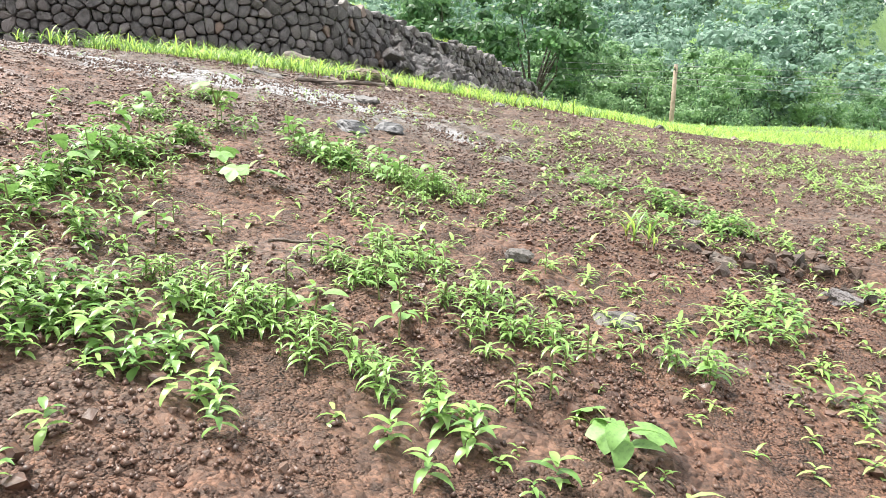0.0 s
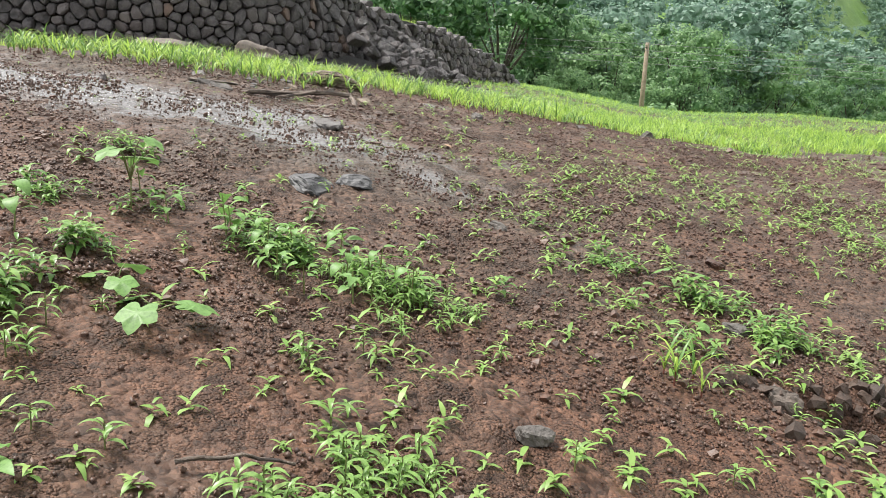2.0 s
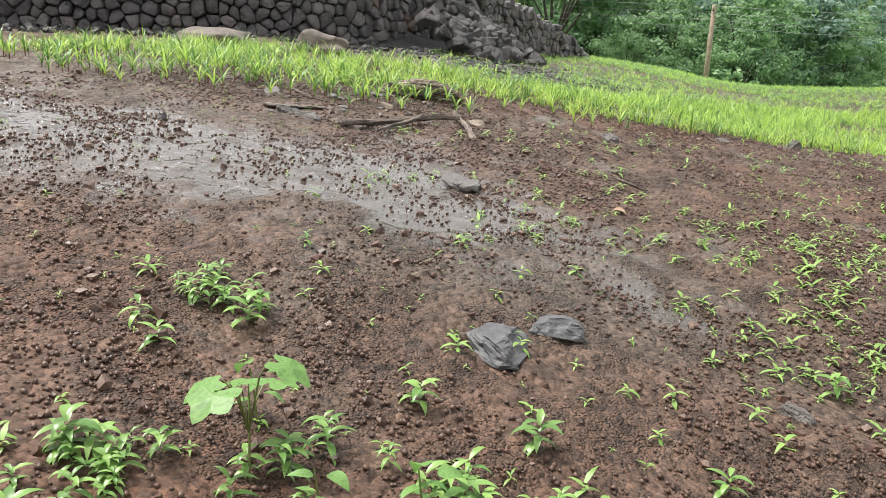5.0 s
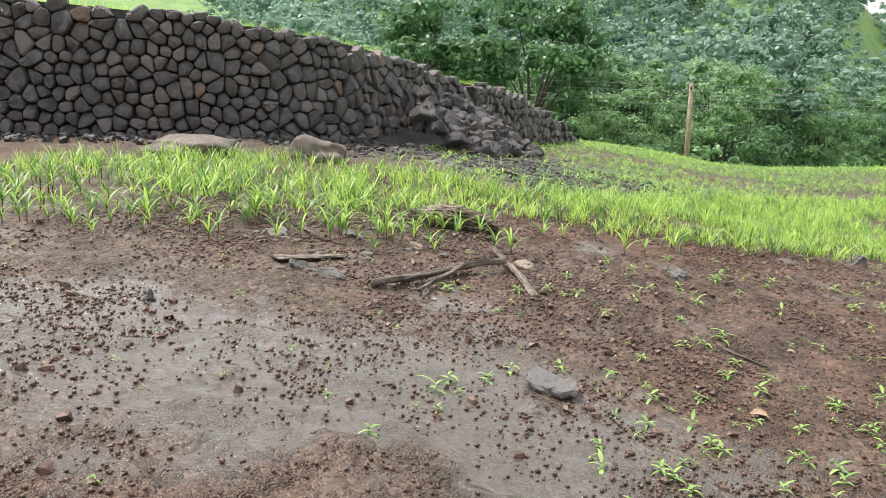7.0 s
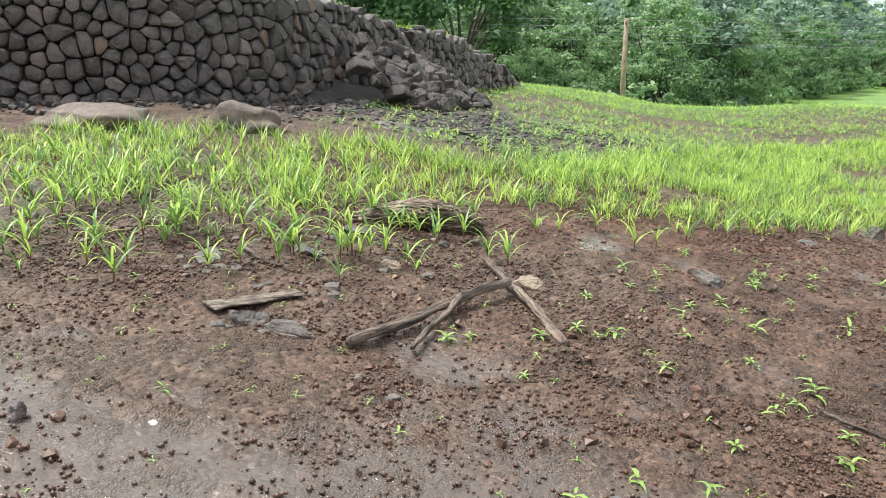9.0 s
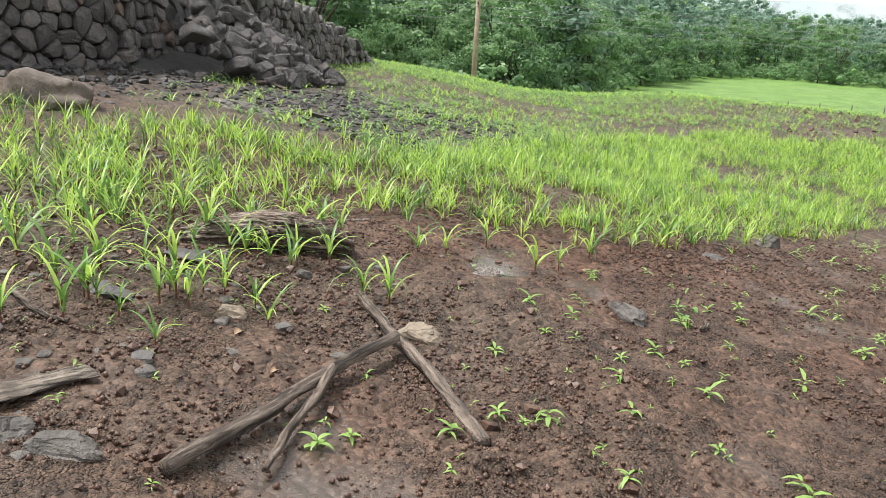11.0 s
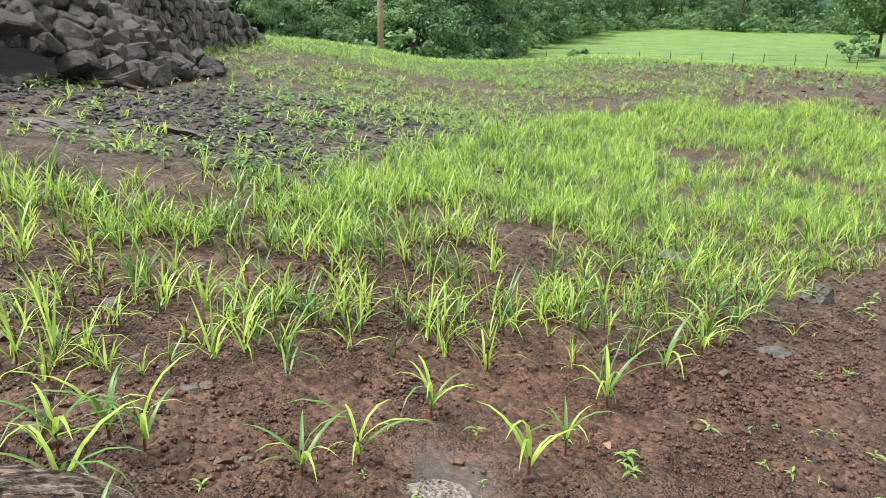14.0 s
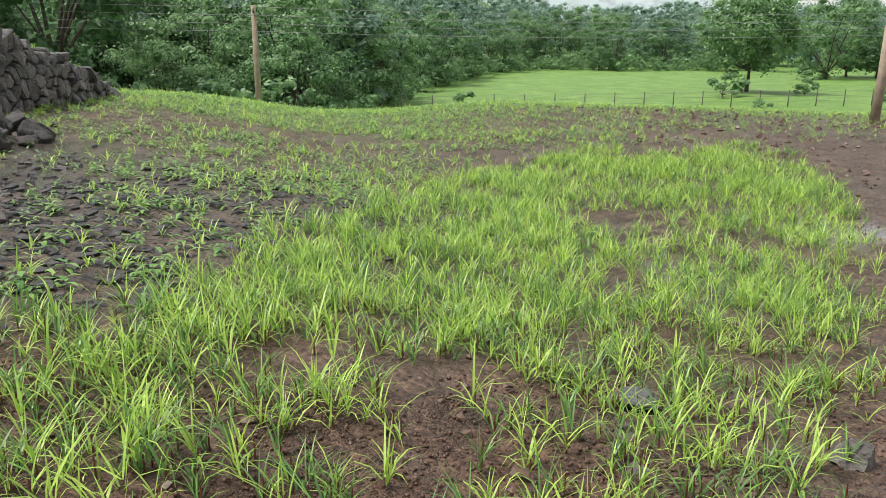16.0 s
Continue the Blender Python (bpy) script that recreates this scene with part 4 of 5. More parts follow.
def grass_tuft(x, y, size, k, turn):
    ob = thing("grass_tuft", "single tuft of arching green blades with a red-brown base", "grass tuft", pose(x, y, float(ground(x, y)), 0, 0, turn) @ Matrix.Diagonal((size, size, size, 1)), "edge grass tufts")
    part("sheath", sheath_me, ob, "red-brown sheath")
    for i in range(6 + k % 3):
        s = float(rng.uniform(0.65, 1.15))
        part("blade", blade_meshes[int(rng.integers(5))], ob, at=Matrix.Translation((0, 0, float(rng.uniform(0.02, 0.09)))) @ Matrix.Rotation(2.4 * i + float(rng.uniform(-0.5, 0.5)), 4, "Z") @ Matrix.Rotation(float(rng.uniform(-0.35, 0.2)), 4, "Y") @ Matrix.Diagonal((s, s, s, 1)))


for x, y, size in ((-0.17, 0.66, 1.0), (-0.30, 0.62, 0.95), (-0.98, 0.92, 0.9), (-0.72, 0.86, 0.95), (-0.55, 1.02, 1.0), (-1.33, 0.72, 1.0), (-1.2, 0.5, 0.95), (-0.62, 0.05, 0.7), (-0.72, 0.2, 0.7),
                   (-1.05, 0.12, 1.05), (-1.35, -0.28, 0.95), (-1.5, 0.35, 1.0), (-0.9, 0.32, 0.9), (0.62, 1.78, 1.1), (0.78, 1.95, 0.8), (1.02, 2.32, 1.05), (1.35, 2.62, 1.05), (1.6, 2.85, 1.1), (1.72, 3.1, 1.0),
                   (1.95, 3.3, 0.95), (0.05, 1.72, 0.95), (-0.12, 1.62, 0.9), (0.3, 2.1, 0.9), (-0.95, -0.35, 0.6), (3.95, -5.12, 0.75), (4.02, -5.05, 0.7), (3.90, -5.06, 0.65), (4.06, -5.14, 0.6)):
    grass_tuft(x, y, size, int(rng.integers(7)), float(rng.uniform(0, 360)))
ex, ey = sample(760, (-4.8, -0.6, -1.9, 1.8), lambda x, y: 0.6 * smooth01(0, 0.5, y - np.interp(x, (-4.5, -2.7, -1.5, -0.6), (-2.0, -1.7, -0.9, 0.6))))
for x, y in zip(ex[:230], ey[:230]):
    grass_tuft(float(x), float(y), float(rng.uniform(0.55, 1.1)), int(rng.integers(7)), float(rng.uniform(0, 360)))


def weed_density(x, y):
    d = 0
    for cx, cy, rx, ry in ((2.1, -5.1, 0.28, 0.16), (2.48, -5.08, 0.32, 0.20), (2.76, -5.2, 0.30, 0.20), (2.98, -5.4, 0.2, 0.14), (1.13, -5.5, 0.2, 0.16), (1.35, -5.25, 0.22, 0.12), (1.6, -5.85, 0.14, 0.12), (0.75, -4.5, 0.2, 0.12),
                           (3.7, -3.92, 0.3, 0.15), (3.95, -4.05, 0.3, 0.17), (4.3, -4.3, 0.3, 0.11), (4.05, -4.67, 0.10, 0.10), (3.22, -6.48, 0.22, 0.15), (3.47, -6.72, 0.24, 0.16), (3.82, -6.82, 0.24, 0.12), (3.08, -6.8, 0.18, 0.12),
                           (2.85, -7.35, 0.22, 0.14), (3.18, -7.36, 0.2, 0.12), (4.68, -5.8, 0.14, 0.24), (4.41, -6.5, 0.16, 0.12), (5.25, -5.1, 0.2, 0.3), (2.75, -7.75, 0.35, 0.2), (3.6, -7.4, 0.3, 0.16), (1.9, -7.0, 0.25, 0.3), (1.68, -6.5, 0.2, 0.25), (2.2, -7.4, 0.25, 0.2), (2.3, -7.7, 0.3, 0.25)):
        d = d + spot(x, y, cx, cy, rx, ry)
    return np.clip(d, 0, 1)


lance_meshes = [mesh_of("leaf", *strips([(0, 0, 0)], 0, 1.0, 0.25 + 0.16 * s, 0.9 + 0.25 * s, 0.17 + 0.025 * s, LANCE, 0.28), HERB) for s in range(4)]
stem_meshes = [mesh_of("stem", *stalk(0.06 + 0.02 * s, 0.0026, s), STEM) for s in range(3)]


def weed(x, y, size, k):
    """A low herb with a spiral of pointed leaves, each a part."""
    ob = thing("weed", "low leafy green weed with pointed leaves on red soil", "weed", pose(x, y, float(ground(x, y)), 0, 0, float(rng.uniform(0, 360))) @ Matrix.Diagonal((size, size, size, 1)), "field weeds")
    part("stem", stem_meshes[k % 3], ob)
    height, count = 0.06 + 0.02 * (k % 3), 8 + k % 4
    for i in range(count):
        s = float(rng.uniform(0.042, 0.085))
        part("leaf", lance_meshes[int(rng.integers(4))], ob, at=Matrix.Translation((0, 0, height * (0.25 + 0.75 * i / count))) @ Matrix.Rotation(2.4 * i + float(rng.uniform(-0.4, 0.4)), 4, "Z") @ Matrix.Rotation(float(rng.uniform(-0.45, 0.3)), 4, "Y") @ Matrix.Diagonal((s, s, s, 1)))


x, y = sample(15000, (0.4, 5.8, -8.8, -3.4), lambda x, y: np.clip(0.8 * weed_density(x, y) ** 1.2 * (0.7 + 0.8 * vnoise(x, y, 0.35, 63)) + 0.007, 0, 1))
near = np.argsort(np.hypot(x - 3.2, y + 6.2))
for k in near[:290]:
    weed(float(x[k]), float(y[k]), float(rng.uniform(0.65, 1.35)), int(k))
rest = near[290:]
if len(rest):
    thing("weeds", "patches of low green weeds", "weeds", kind="stuff", me=mesh_of("weeds", *scatter_many(HERBS, x[rest], y[rest], rng.uniform(0.65, 1.4, len(rest))), HERB))

# thin sprinkling of seedlings
x, y = sample(36000, (0.2, 15, -8.5, 9.5), lambda x, y: smooth01(15, 8, x) * smooth01(-8.5, -6.8, y) * smooth01(9.5, 7.5, y) * np.clip((0.10 + 0.55 * smooth01(1.2, 4.0, x) * smooth01(0.5, -2.0, y) + 0.25 * smooth01(2.0, 5, x)) * (0.6 + 0.6 * vnoise(x, y, 0.8, 61)), 0, 1) * (y < front_edge(x)))
thing("seedlings", "scattered pale green seedlings on wet soil", "seedlings", kind="stuff", me=mesh_of("seedlings", *scatter_many(LITE_SPROUTS, x, y, rng.uniform(0.7, 2.1, len(x)), 0.003), SPROUT))
x, y = sample(3200, (-3, 3.4, -5, 2.5), lambda x, y: 0.16 * (1 - 0.6 * wetness(x, y)) * (y < front_edge(x)))
thing("seedlings", "few tiny seedlings on bare mud", "seedlings", kind="stuff", me=mesh_of("mud_seedlings", *scatter_many(SPROUTS, x, y, rng.uniform(0.45, 1.2, len(x)), 0.003), SPROUT))
sprout_leaves = [mesh_of("leaf", *strips([(0, 0, 0)], 0, 0.055, 0.5, 0.9 + 0.2 * s, 0.016, LANCE, 0.25), SPROUT) for s in range(3)]
for i, (x, y, size) in enumerate(((0.37, 0.29, 1.0), (-0.22, -0.80, 1.3), (-0.12, -0.72, 0.9), (0.62, 0.62, 0.8), (0.98, 0.5, 0.9), (1.42, 1.2, 1.4), (1.9, 1.75, 1.2), (1.85, 1.5, 1.0), (1.3, 0.55, 0.8), (0.38, -0.45, 1.0), (0.48, -0.42, 0.7), (1.25, -0.3, 0.9), (1.6, -0.9, 1.1), (2.5, 1.3, 1.5), (0.2, -1.05, 0.7), (-0.45, 0.4, 0.7), (1.1, -1.25, 1.0), (1.5, -2.1, 1.1), (1.9, -1.7, 1.0))):
    ob = thing("seedling", "small pale green seedling on wet soil", "seedling", pose(x, y, float(ground(x, y)), 0, 0, 57 * i) @ Matrix.Diagonal((size, size, size, 1)), "path seedlings", mesh_of("seedling", *stalk(0.03, 0.002, i), STEM))
    for k in range(7):
        part("leaf", sprout_leaves[k % 3], ob, at=Matrix.Translation((0, 0, 0.008 + 0.003 * k)) @ Matrix.Rotation(2.4 * k + 0.3 * i, 4, "Z") @ Matrix.Rotation(-0.08 * k + 0.2, 4, "Y"))


# broad-leaved plants
leaf_meshes = [mesh_of("leaf", *strips([(0, 0, 0)], 0, 1.0, 0.35 - 0.2 * s, 0.7 + 0.3 * s, 0.52 + 0.07 * s, HEART, 0.22), BROAD) for s in range(3)]


def broad_plant(x, y, height, leaf, count, seed):
    """A young broad-leaved plant: a stem with a few heart-shaped leaves on stalks."""
    g2 = np.random.default_rng(seed)
    ob = thing("broad_leaved_plant", "young plant with heart-shaped green leaves on red soil", "plant", pose(x, y, float(ground(x, y)), 0, 0, float(g2.uniform(0, 360))), "broad-leaved plants")
    part("stem", mesh_of("stem", *stalk(height, 0.004, seed, 0.02), STEM), ob)
    for i in range(count):
        a, hgt = i * 2.3 + g2.uniform(-0.5, 0.5), height * (0.45 + 0.55 * i / max(1, count - 1))
        s = leaf * g2.uniform(0.7, 1.15)
        r = 0.015 + 0.02 * g2.random()
        part("leaf", leaf_meshes[i % 3], ob, at=Matrix.Translation((r * math.cos(a), r * math.sin(a), hgt)) @ Matrix.Rotation(a, 4, "Z") @ Matrix.Rotation(g2.uniform(-0.3, 0.3), 4, "X") @ Matrix.Diagonal((s, s, s, 1)))


for i, (x, y, height, leaf, count) in enumerate(((1.24, -5.05, 0.18, 0.08, 6), (4.26, -7.30, 0.12, 0.12, 6), (2.62, -5.42, 0.14, 0.07, 6), (2.42, -5.48, 0.13, 0.07, 6),
                                               (1.95, -5.30, 0.2, 0.08, 7), (2.1, -5.25, 0.18, 0.08, 6), (2.25, -5.42, 0.16, 0.075, 6), (3.45, -7.05, 0.12, 0.08, 5), (3.2, -7.2, 0.12, 0.09, 5), (1.7, -6.6, 0.16, 0.10, 6), (1.95, -7.05, 0.18, 0.10, 6), (1.55, -6.35, 0.2, 0.10, 7), (1.8, -6.75, 0.2, 0.10, 7), (1.62, -6.8, 0.22, 0.11, 7), (1.4, -6.0, 0.2, 0.09, 6), (2.35, -5.0, 0.17, 0.08, 7), (2.6, -5.1, 0.18, 0.08, 7), (2.8, -5.2, 0.17, 0.08, 6), (2.5, -5.25, 0.16, 0.08, 6),
                                               (2.0, -7.35, 0.16, 0.11, 5), (2.45, -7.1, 0.12, 0.08, 6), (2.15, -5.1, 0.15, 0.07, 6), (1.46, 1.2, 0.12, 0.05, 5), (3.7, -4.3, 0.1, 0.07, 4), (3.3, -6.9, 0.13, 0.085, 5), (1.85, -5.2, 0.19, 0.08, 6), (4.35, -4.25, 0.1, 0.07, 4), (1.6, -5.3, 0.14, 0.08, 5))):
    broad_plant(x, y, height, leaf, count, 200 + i)


def lobed_leaf(seed):
    """A broad leaf with five shallow toothed lobes, a notch at the stalk and a sunken midrib, one unit long."""
    g2 = np.random.default_rng(seed)
    k, levels = 40, (0.34, 0.70, 1.0)
    a = np.linspace(-math.pi, math.pi, k, endpoint=False)
    edge = 0.50 * (1 + 0.105 * np.cos(5 * a) + 0.03 * np.cos(15 * a)) * (1 - 0.55 * np.exp(-((np.abs(a) - math.pi) / 0.28) ** 2)) * (1 + 0.10 * np.exp(-(a / 0.35) ** 2)) + g2.uniform(-0.012, 0.012, k)
    vs = [(0.44, 0.0, 0.02)]
    for u in levels:
        x, y = 0.44 + edge * u * np.cos(a), edge * u * np.sin(a)
        z = 0.05 * np.abs(np.cos(2.5 * a)) * u * -1 + 0.10 * np.abs(y) - 0.30 * np.maximum(x - 0.35, 0) ** 2 - 0.22 * y * y + g2.uniform(-0.006, 0.006, k)
        vs += list(zip(x, y, z))
    fs = [(0, 1 + i, 1 + (i + 1) % k) for i in range(k)]
    fs += [(1 + r * k + i, 1 + r * k + k + i, 1 + r * k + k + (i + 1) % k, 1 + r * k + (i + 1) % k) for r in range(2) for i in range(k)]
    me = bpy.data.meshes.new("leaf")
    me.from_pydata(vs, [], fs)
    me.polygons.foreach_set("use_smooth", [True] * len(fs))
    me.materials.append(BROAD)
    return me


lobed_meshes = [lobed_leaf(90 + s) for s in range(3)]


def lobed_plant(x, y, height, leaf, count, turn):
    """A young creeper: a short stem, and lobed leaves held out flat on long stalks."""
    ob = thing("lobed_leaved_plant", "young creeper with broad lobed pale green leaves on red soil", "plant", pose(x, y, float(ground(x, y)), 0, 0, turn), "lobed-leaved plants")
    part("stem", mesh_of("stem", *stalk(height * 0.7, 0.004, 3, 0.01), STEM), ob)
    for i in range(count):
        a = i * 2.2 + 0.4 * math.sin(7 * i + turn)
        far, up = 0.35 * leaf + 0.02, height * (0.7 + 0.3 * (i % 3) / 2)
        tip = Vector((far * math.cos(a), far * math.sin(a), up))
        part("leaf_stalk", tube_mesh("leaf_stalk", [(0, 0, height * 0.4), (tip.x * 0.5, tip.y * 0.5, up * 0.85), tuple(tip)], [0.003, 0.0026, 0.002], STEM, 5), ob)
        s = leaf * (1.0, 0.8, 0.9, 0.62)[i % 4]
        part("leaf", lobed_meshes[i % 3], ob, at=Matrix.Translation(tip) @ Matrix.Rotation(a, 4, "Z") @ Matrix.Rotation(0.18 + 0.1 * (i % 3), 4, "Y") @ Matrix.Diagonal((s, s, s, 1)))


for x, y, height, leaf, count, turn in ((2.20, -6.17, 0.10, 0.155, 4, 20), (1.98, -6.10, 0.11, 0.14, 3, 200), (3.90, -3.97, 0.14, 0.14, 2, 60), (1.37, -5.28, 0.36, 0.13, 7, 100), (4.22, -7.2, 0.10, 0.13, 3, 0), (3.97, -4.55, 0.07, 0.08, 3, 80)):
    lobed_plant(x, y, height, leaf, count, turn)

# weeds and short grass on the upper field and the crest
x, y = sample(36000, (-4, 22, 6.0, 27), lambda x, y: np.clip((0.50 + 0.65 * vnoise(x * 0.5, y, 0.9, 62) + 0.55 * smooth01(16, 22, y)), 0, 1) * (y > back_edge(x) - 0.4) * (1 - 0.9 * spot(x, y, -2.8, 11.5, 1.4, 2.0)) * (1 - 0.85 * spot(x, y, -1.9, 7.7, 1.7, 1.0)) * (1 - 0.62 * smooth01(6, 9, x) * smooth01(26, 20, y)))
k = rng.random(len(x)) < 0.72
dim = rng.random(len(x)) < 0.5
for pick, leafy, label in ((k & ~dim, HERB, "low pale green weeds spreading over the upper field"), (k & dim, BROAD, "low dark green weeds among gravel on the upper field")):
    thing("weeds", label, "weeds", kind="stuff", me=mesh_of("crest_weeds", *scatter_many(LITE_HERBS, x[pick], y[pick], rng.uniform(0.8, 1.9, pick.sum())), leafy))
thing("short_grass", "short grass on the field crest", "grass", kind="stuff", me=mesh_of("crest_grass", *scatter_many(LOW_TUFTS, x[~k], y[~k], rng.uniform(0.9, 1.9, (~k).sum())), GRASS))
s_ = rng.uniform(2, run[-1] - 1, 4200)
off = -0.25 - 4.5 * rng.random(4200) ** 1.6
places = [(wall_at(a), o) for a, o in zip(s_, off)]
bx = np.array([p[0] + o[0] * d for (p, o, _), d in places])
by = np.array([p[1] + o[1] * d for (p, o, _), d in places])
bz = np.array([max(p[2] - 0.12, float(land(a, b))) for ((p, o, _), d), a, b in zip(places, bx, by)])
thing("terrace_grass", "bright green grass and weeds on top of the wall", "grass", kind="stuff", me=mesh_of("terrace_grass", *scatter_many(TUFTS[:3] + LITE_HERBS, bx, by, rng.uniform(0.7, 1.3, 4200), 0, bz), GRASS))


# ---- trees ----
def diamonds(centre, length, width, gen, up=0.5, around=None):
    """Single leaves or leaf sprays as pointed quads, loosely facing outward and up."""
    k = len(centre)
    out = gen.normal(0, 1, (k, 3)) + (0 if around is None else 3.2 * around)
    out[:, 2] += up
    out /= np.linalg.norm(out, axis=1)[:, None]
    a = np.cross(out, gen.normal(0, 1, (k, 3)))
    a /= np.linalg.norm(a, axis=1)[:, None] + 1e-9
    b = np.cross(out, a)
    a, b = a * (length * gen.uniform(0.6, 1.3, k))[:, None] / 2, b * (width * gen.uniform(0.6, 1.3, k))[:, None] / 2
    v = np.stack([centre - a, centre + b + 0.15 * a, centre + a, centre - b + 0.15 * a], 1).reshape(-1, 3)
    return v, np.arange(4 * k).reshape(k, 4)


def tree_shape(seed, height, radius, clumps, leaves, leaf, bare=0.3):
    """Trunk with limbs, and a crown of leaf clumps at the limb ends with gaps between."""
    gen = np.random.default_rng(seed)
    mid = height * (bare + (1 - bare) * 0.52)
    d = gen.normal(0, 1, (clumps, 3))
    d /= np.linalg.norm(d, axis=1)[:, None]
    rr = gen.uniform(0.45, 1.0, clumps)[:, None] ** 0.6
    centres = d * rr * np.array([radius, radius, height * (1 - bare) * 0.5]) * gen.uniform(0.8, 1.12, (clumps, 1)) + (0, 0, mid)
    size = radius * gen.uniform(0.22, 0.42, clumps)
    per = max(4, leaves // clumps)
    pts = np.repeat(centres, per, 0)
    away = gen.normal(0, 1, pts.shape)
    away /= np.linalg.norm(away, axis=1)[:, None]
    pts = pts + away * (np.repeat(size, per) * gen.uniform(0.15, 1.1, len(pts)))[:, None] * np.array([1.1, 1.1, 0.62])
    quads = diamonds(pts, leaf, leaf * 0.6, gen, 1.3, away)
    bm = bmesh.new()
    bmesh.ops.create_icosphere(bm, subdivisions=1, radius=1.0)
    bmesh.ops.join_triangles(bm, faces=bm.faces[:], angle_face_threshold=3.0, angle_shape_threshold=3.0)
    lump = np.array([v.co[:] for v in bm.verts]), np.array([[v.index for v in f.verts] for f in bm.faces if len(f.verts) == 4])
    bm.free()
    masses = [(lump[0] * gen.uniform(0.6, 1.0, (len(lump[0]), 1)) * s * np.array([0.5, 0.5, 0.36]) + c, lump[1]) for c, s in zip(centres, size)]
    crown = join([quads, (lambda m: (m[0], m[1]))(join(masses))])
    fork = Vector((gen.normal(0, 0.05) * height * 0.3, gen.normal(0, 0.05) * height * 0.3, height * (bare + 0.08)))
    r = height * 0.017
    wood = [tube([(0, 0, -0.3), (fork.x * 0.4, fork.y * 0.4, fork.z * 0.5), tuple(fork)], [r * 1.35, r, r * 0.8], 8, seed, 0.1)[:2]]
    for c in centres[: min(clumps, 9)]:
        m = (np.array(fork) + c) / 2 + gen.normal(0, 0.06 * radius, 3)
        wood.append(tube([tuple(fork), tuple(m), tuple(c)], [r * 0.6, r * 0.36, r * 0.12], 5, seed, 0.1)[:2])
    return crown, join(wood)


def plant_tree(shape, x, y, size, turn, label, name="tree", category="tree", group="", z=None):
    zz = float(land(x, y)) if z is None else z
    ob = thing(name, label, category, pose(x, y, zz - 0.1, 0, 0, turn) @ Matrix.Diagonal((size, size, size, 1)), group)
    part("trunk", shape[1], ob)
    part("crown", shape[0], ob)
    return ob


def shape_meshes(shape, leaf_material):
    return mesh_of("crown", *shape[0], leaf_material, smooth=False), mesh_of("trunk", *shape[1], BARK)


EDGE = [shape_meshes(tree_shape(300 + s, 8.5, 3.6, 44, 5600, 0.26, 0.0 + 0.02 * s), HAZED_TREE_LEAF if s % 2 else TREE_LEAF_PALE) for s in range(4)]
gen = np.random.default_rng(12)
for i in range(44):
    az = -0.62 + 0.92 * (i + gen.uniform(-0.4, 0.4)) / 43
    r0 = 46 + 85 * float(smooth01(0.05, 0.3, az))
    r = r0 + gen.uniform(1, 14)
    plant_tree(EDGE[int(gen.integers(4))], r * math.sin(az), r * math.cos(az), float(gen.uniform(0.65, 1.15)), float(gen.uniform(0, 360)), "leafy green tree at the foot of the wooded hill", group="forest edge trees")
for i in range(20):
    az = 0.27 + 0.45 * (i + gen.uniform(-0.4, 0.4)) / 19
    r = gen.uniform(128, 150) - 30 * (az > 0.6)
    plant_tree(EDGE[int(gen.integers(4))], r * math.sin(az), r * math.cos(az), float(gen.uniform(0.75, 1.2)), float(gen.uniform(0, 360)), "leafy green tree on the far side of the meadow", group="meadow trees")
meadow_tree = shape_meshes(tree_shape(320, 9.6, 4.2, 110, 12000, 0.30, 0.14), TREE_LEAF_PALE)
plant_tree(meadow_tree, 41.0, 70.0, 1.0, 40, "round-crowned spreading tree with dark forked trunk in the meadow")
teak = shape_meshes(tree_shape(330, 12.5, 4.2, 56, 5200, 0.42, 0.22), TEAK_LEAF)
plant_tree(teak, -10.5, 44.0, 1.0, 0, "tall tree with very large drooping leaves", group="large-leaved trees")
plant_tree(teak, -15.5, 42.0, 0.95, 130, "tall tree with very large drooping leaves", group="large-leaved trees")

hill_crowns = [tree_shape(340 + s, 8.5, 3.7, 26, 820, 0.40, 0.06)[0] for s in range(5)]
cnt = 640
az = gen.uniform(-0.62, 0.74, cnt)
r0 = 52 + 85 * smooth01(0.05, 0.3, az)
rr = r0 + 6 + 150 * gen.random(cnt) ** 1.15
hx, hy = rr * np.sin(az), rr * np.cos(az)
pick = gen.integers(0, 5, cnt)
size, turn, own = gen.uniform(0.75, 1.4, cnt), gen.uniform(0, 6.28, cnt), gen.random(cnt)
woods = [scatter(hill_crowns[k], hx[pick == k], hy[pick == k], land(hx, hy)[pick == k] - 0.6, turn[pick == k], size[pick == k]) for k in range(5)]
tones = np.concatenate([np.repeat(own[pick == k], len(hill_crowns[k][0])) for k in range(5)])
# the hillside crowns wear the haze-tinted leaf colour
thing("hill_forest", "dense green woodland covering the hillside", "forest", kind="stuff", me=mesh_of("hill_forest", *join(woods), HAZED_HILL_LEAF, smooth=False, attrs=(("tone", tones),)))
shrubs = [tree_shape(360 + s, 2.2, 1.6, 10, 220, 0.27, 0.0)[0] for s in range(4)]
az = gen.uniform(-0.6, 0.5, 280)
rr = 46 + 85 * smooth01(0.05, 0.3, az) - 3 + 10 * gen.random(280)
sx, sy = rr * np.sin(az), rr * np.cos(az)
thing("undergrowth", "thick green shrubs and creepers along the forest edge", "shrubs", kind="stuff", me=mesh_of("undergrowth", *scatter_many(shrubs, sx, sy, gen.uniform(0.7, 1.6, 280), 0.1, land(sx, sy)), TREE_LEAF_PALE, smooth=False))
bush = [shape_meshes(tree_shape(380 + s, 1.7, 1.1, 12, 700, 0.26, 0.05), TREE_LEAF_PALE) for s in range(2)]
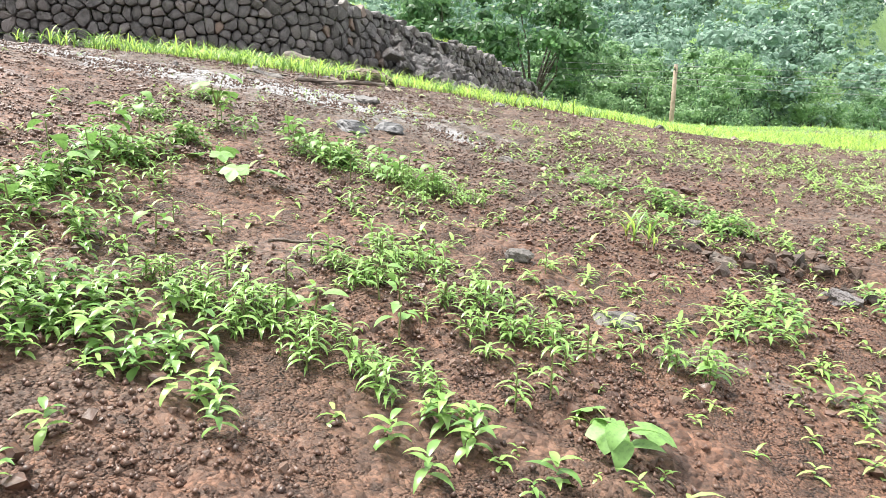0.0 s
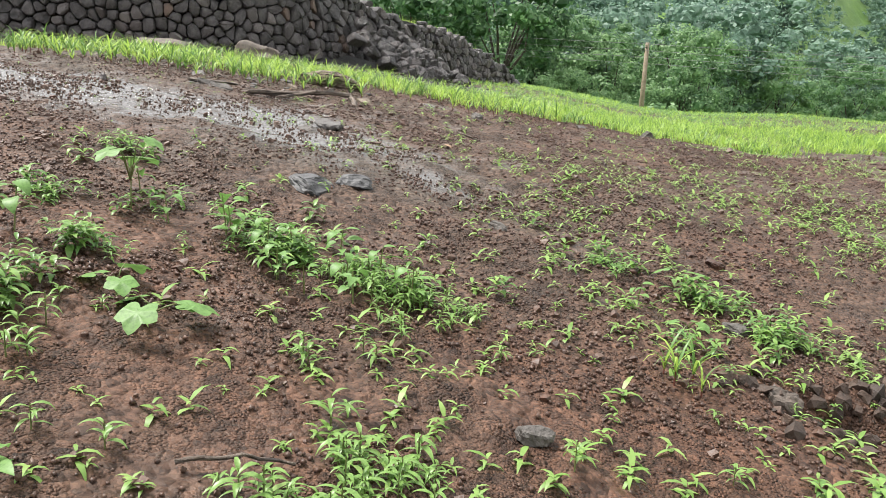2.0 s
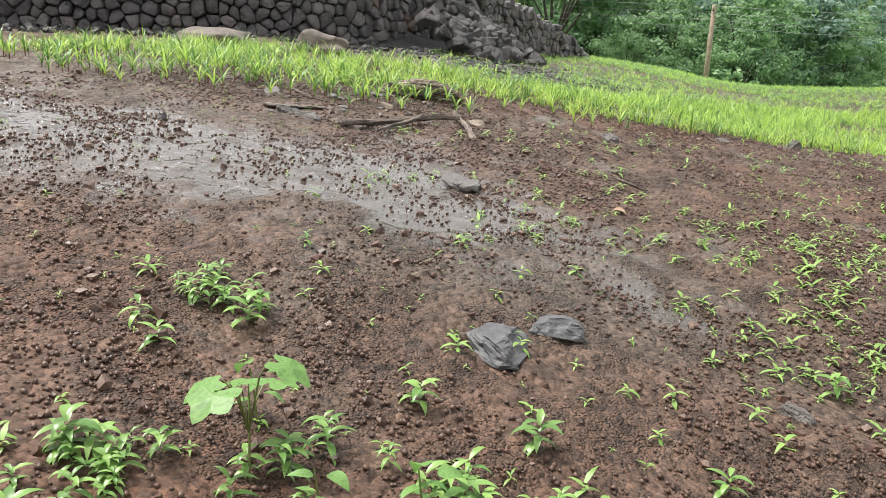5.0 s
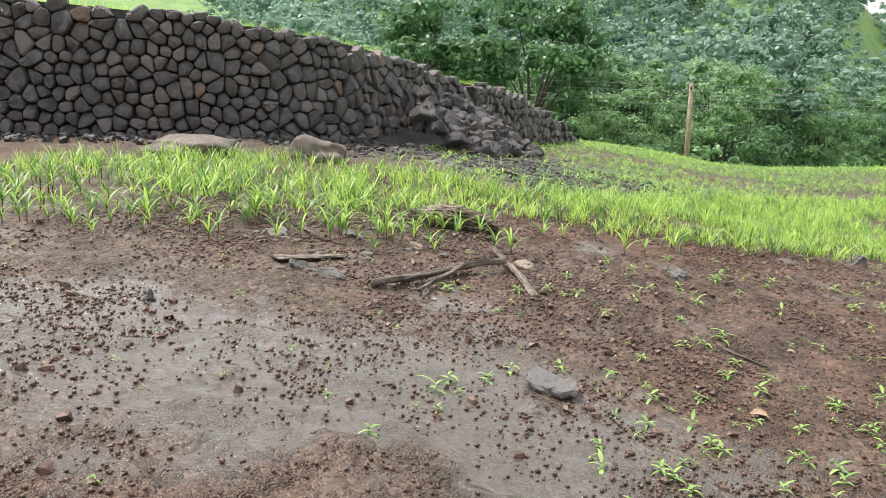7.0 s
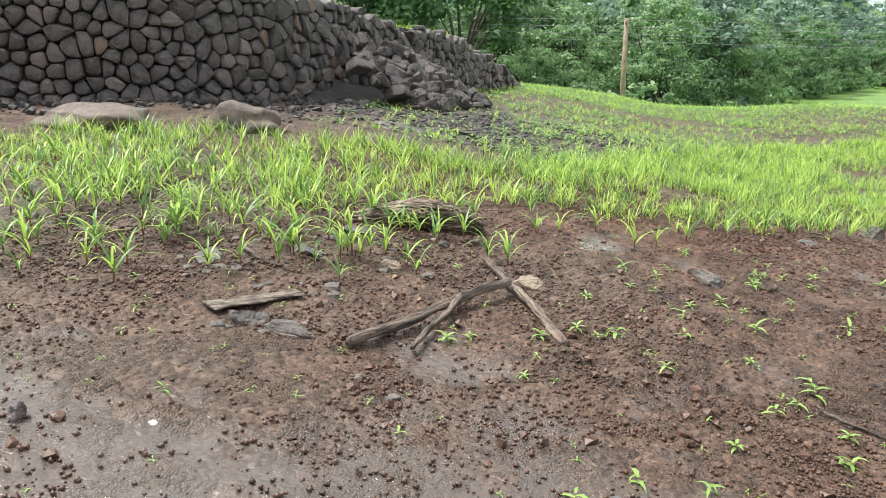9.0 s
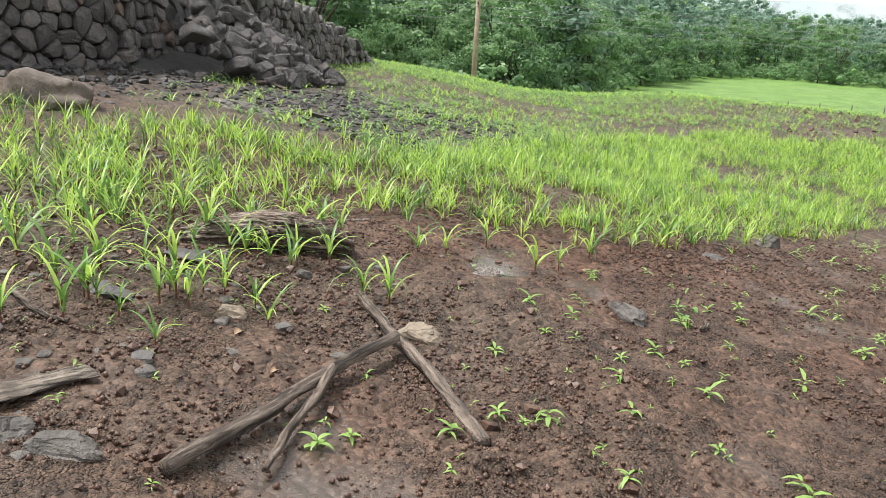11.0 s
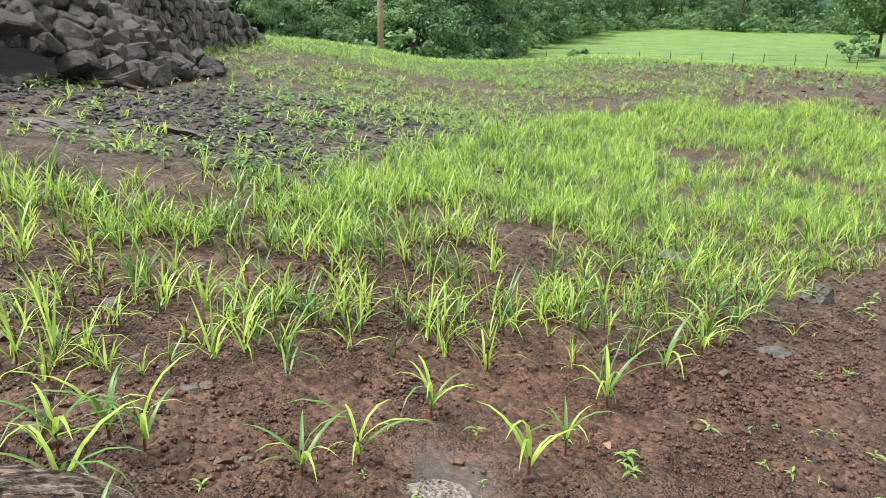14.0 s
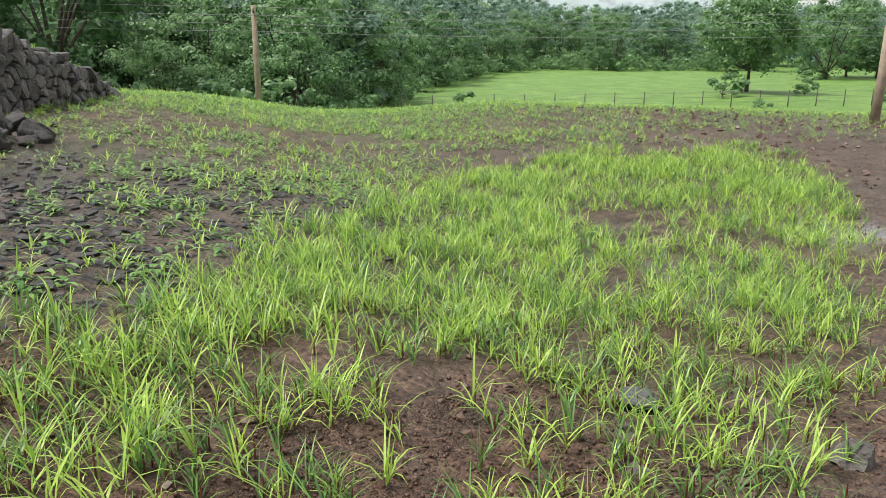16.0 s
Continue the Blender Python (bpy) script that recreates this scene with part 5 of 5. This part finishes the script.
for x, y, size in ((12.6, 55.5, 1.15), (14.5, 56.0, 0.7), (36.5, 66.0, 1.4), (44.5, 66.5, 1.0), (41.5, 52.0, 1.25), (19.5, 52.0, 0.5), (33.0, 54.0, 0.6)):
    plant_tree(bush[int(size * 10) % 2], x, y, size, size * 300, "small leafy bush beside the field fence", "bush", "bush", "meadow bushes")

# ---- far ridge beyond the valley, distance haze put into its colour ----
FAR_HILL = mottled("haze_coloured_far_hill", (0.30, 0.36, 0.37), (0.38, 0.44, 0.45), 0.004, (0.9, 1.0), 0.0, 0.1)
az = np.linspace(-0.2, 1.3, 90)
top = 62 + 26 * np.sin(az * 5.0 + 0.6) + 9 * np.sin(az * 17) + 4 * np.sin(az * 43)
ridge = np.concatenate([np.stack([1500 * np.sin(az), 1500 * np.cos(az), np.full(90, -30.0)], -1), np.stack([1620 * np.sin(az), 1620 * np.cos(az), top], -1)])
thing("backdrop_ridge", "ridge far beyond the valley, haze put into its pale colour", "hill", kind="structure", me=mesh_of("backdrop_ridge", ridge, np.array([(i, i + 1, 91 + i, 90 + i) for i in range(89)]), FAR_HILL))

# ---- meadow fence ----
post_me = tube_mesh("fence_post", [(0, 0, -0.2), (0.01, 0, 0.6), (0, 0.01, 1.25)], [0.042, 0.038, 0.034], POST_MAT, 7, 5, 0.1)
fence_line = [(8.0 + 2.15 * i, 57.8 - 0.16 * i) for i in range(28)]
for x, y in fence_line:
    thing("fence_post", "thin dark wooden fence post in the meadow", "fence post", pose(x, y, float(land(x, y)), 0, 2, 0), "meadow fence posts", post_me)
for k, h in enumerate((0.45, 0.8, 1.12)):
    thing("fence_wire", "thin fence wire between meadow posts", "wire", me=tube_mesh("fence_wire", [(x, y - 0.05, float(land(x, y)) + h) for x, y in fence_line], [0.008] * len(fence_line), WIRE_MAT, 4))

# ---- power line ----
pole_me = tube_mesh("pole", [(0, 0, -0.5), (0, 0, 2.6), (0, 0, 5.5)], [0.16, 0.14, 0.11], POLE_MAT, 8, 2, 0.03)
arm_me = tube_mesh("crossarm", [(0, -0.6, 5.2), (0, 0.6, 5.2)], [0.05, 0.05], POST_MAT, 6)
cup_me = tube_mesh("insulator", [(0, 0, 0), (0, 0, 0.08), (0, 0, 0.16)], [0.03, 0.045, 0.02], POLE_MAT, 8)
poles = ((-0.9, 40.8, -2.55), (66.0, 36.0, -1.2), (-60.0, 52.0, 2.4))
for x, y, z in poles:
    ob = thing("power_pole", "slim weathered brown power pole carrying wires", "power pole", pose(x, y, z), "power poles", pole_me)
    part("crossarm", arm_me, ob)
    for k in range(4):
        part("insulator", cup_me, ob, at=pose(0, -0.55 + 0.37 * k, 5.22))
for (a, b) in ((0, 1), (0, 2)):
    for k in range(4):
        p, q = poles[a], poles[b]
        pts = []
        for i in range(25):
            t = i / 24
            pts.append((p[0] + (q[0] - p[0]) * t, p[1] + (q[1] - p[1]) * t - 0.55 + 0.37 * k, p[2] + (q[2] - p[2]) * t + 5.4 - 0.35 * k - 4 * t * (1 - t) * 1.0))
        thing("power_wire", "pale sagging power line wire", "wire", me=tube_mesh("power_wire", pts, [0.011] * 25, WIRE_MAT, 4), group="power wires")
thing("old_post", "leaning weathered wooden post at the field edge", "post", pose(14.75, 19.5, float(land(14.75, 19.5)), 1, 2, 0), me=tube_mesh("old_post", [(0, 0, -0.3), (0.02, 0, 1.1), (0, 0.02, 2.3)], [0.12, 0.11, 0.09], POLE_MAT, 8, 4, 0.06))

# ---- small puddle with froth ----
g2 = np.random.default_rng(44)
ring = [(0.0, 0.0, 0.004)] + [((0.115 + 0.022 * math.sin(3 * a) + 0.012 * g2.normal()) * math.cos(a), (0.125 + 0.018 * math.sin(2 * a)) * math.sin(a), 0.0) for a in np.linspace(0, 2 * np.pi, 22, endpoint=False)]
m, nn, ll, pp = nodes_of("puddle_water")
fr = noise_node(nn, ll, 75, 5, 0.6, nn.new("ShaderNodeTexCoord").outputs["Object"])
ll.new(ramp_node(nn, ll, fr.outputs[0], (0.40, (0.10, 0.075, 0.06)), (0.66, (0.30, 0.27, 0.25))), pp.inputs["Base Color"])
pp.inputs["Roughness"].default_value = 0.22
me = bpy.data.meshes.new("puddle")
me.from_pydata(ring, [], [(0, 1 + i, 1 + (i + 1) % 22) for i in range(22)])
me.materials.append(m)
puddle = thing("puddle", "small frothy puddle of rain water on red soil", "puddle", pose(0.29, 1.57, float(np.mean([ground(0.29 + dx, 1.57 + dy) for dx in (-0.1, 0, 0.1) for dy in (-0.08, 0, 0.08)])) + 0.002, 0, 7.5), me=me)
bubble_v, bubble_f = PEBBLES[0]
k = 240
r, a = 0.115 * np.sqrt(g2.random(k)), g2.uniform(0, 2 * np.pi, k)
froth = thing("froth", "pale bubbles and grit floating on the small puddle", "froth", puddle.matrix_basis.copy(), kind="stuff",
              me=mesh_of("froth", *scatter((bubble_v, bubble_f), r * np.cos(a), r * np.sin(a) * 1.05, np.full(k, 0.004), a, g2.uniform(0.004, 0.011, k)), m, smooth=True))
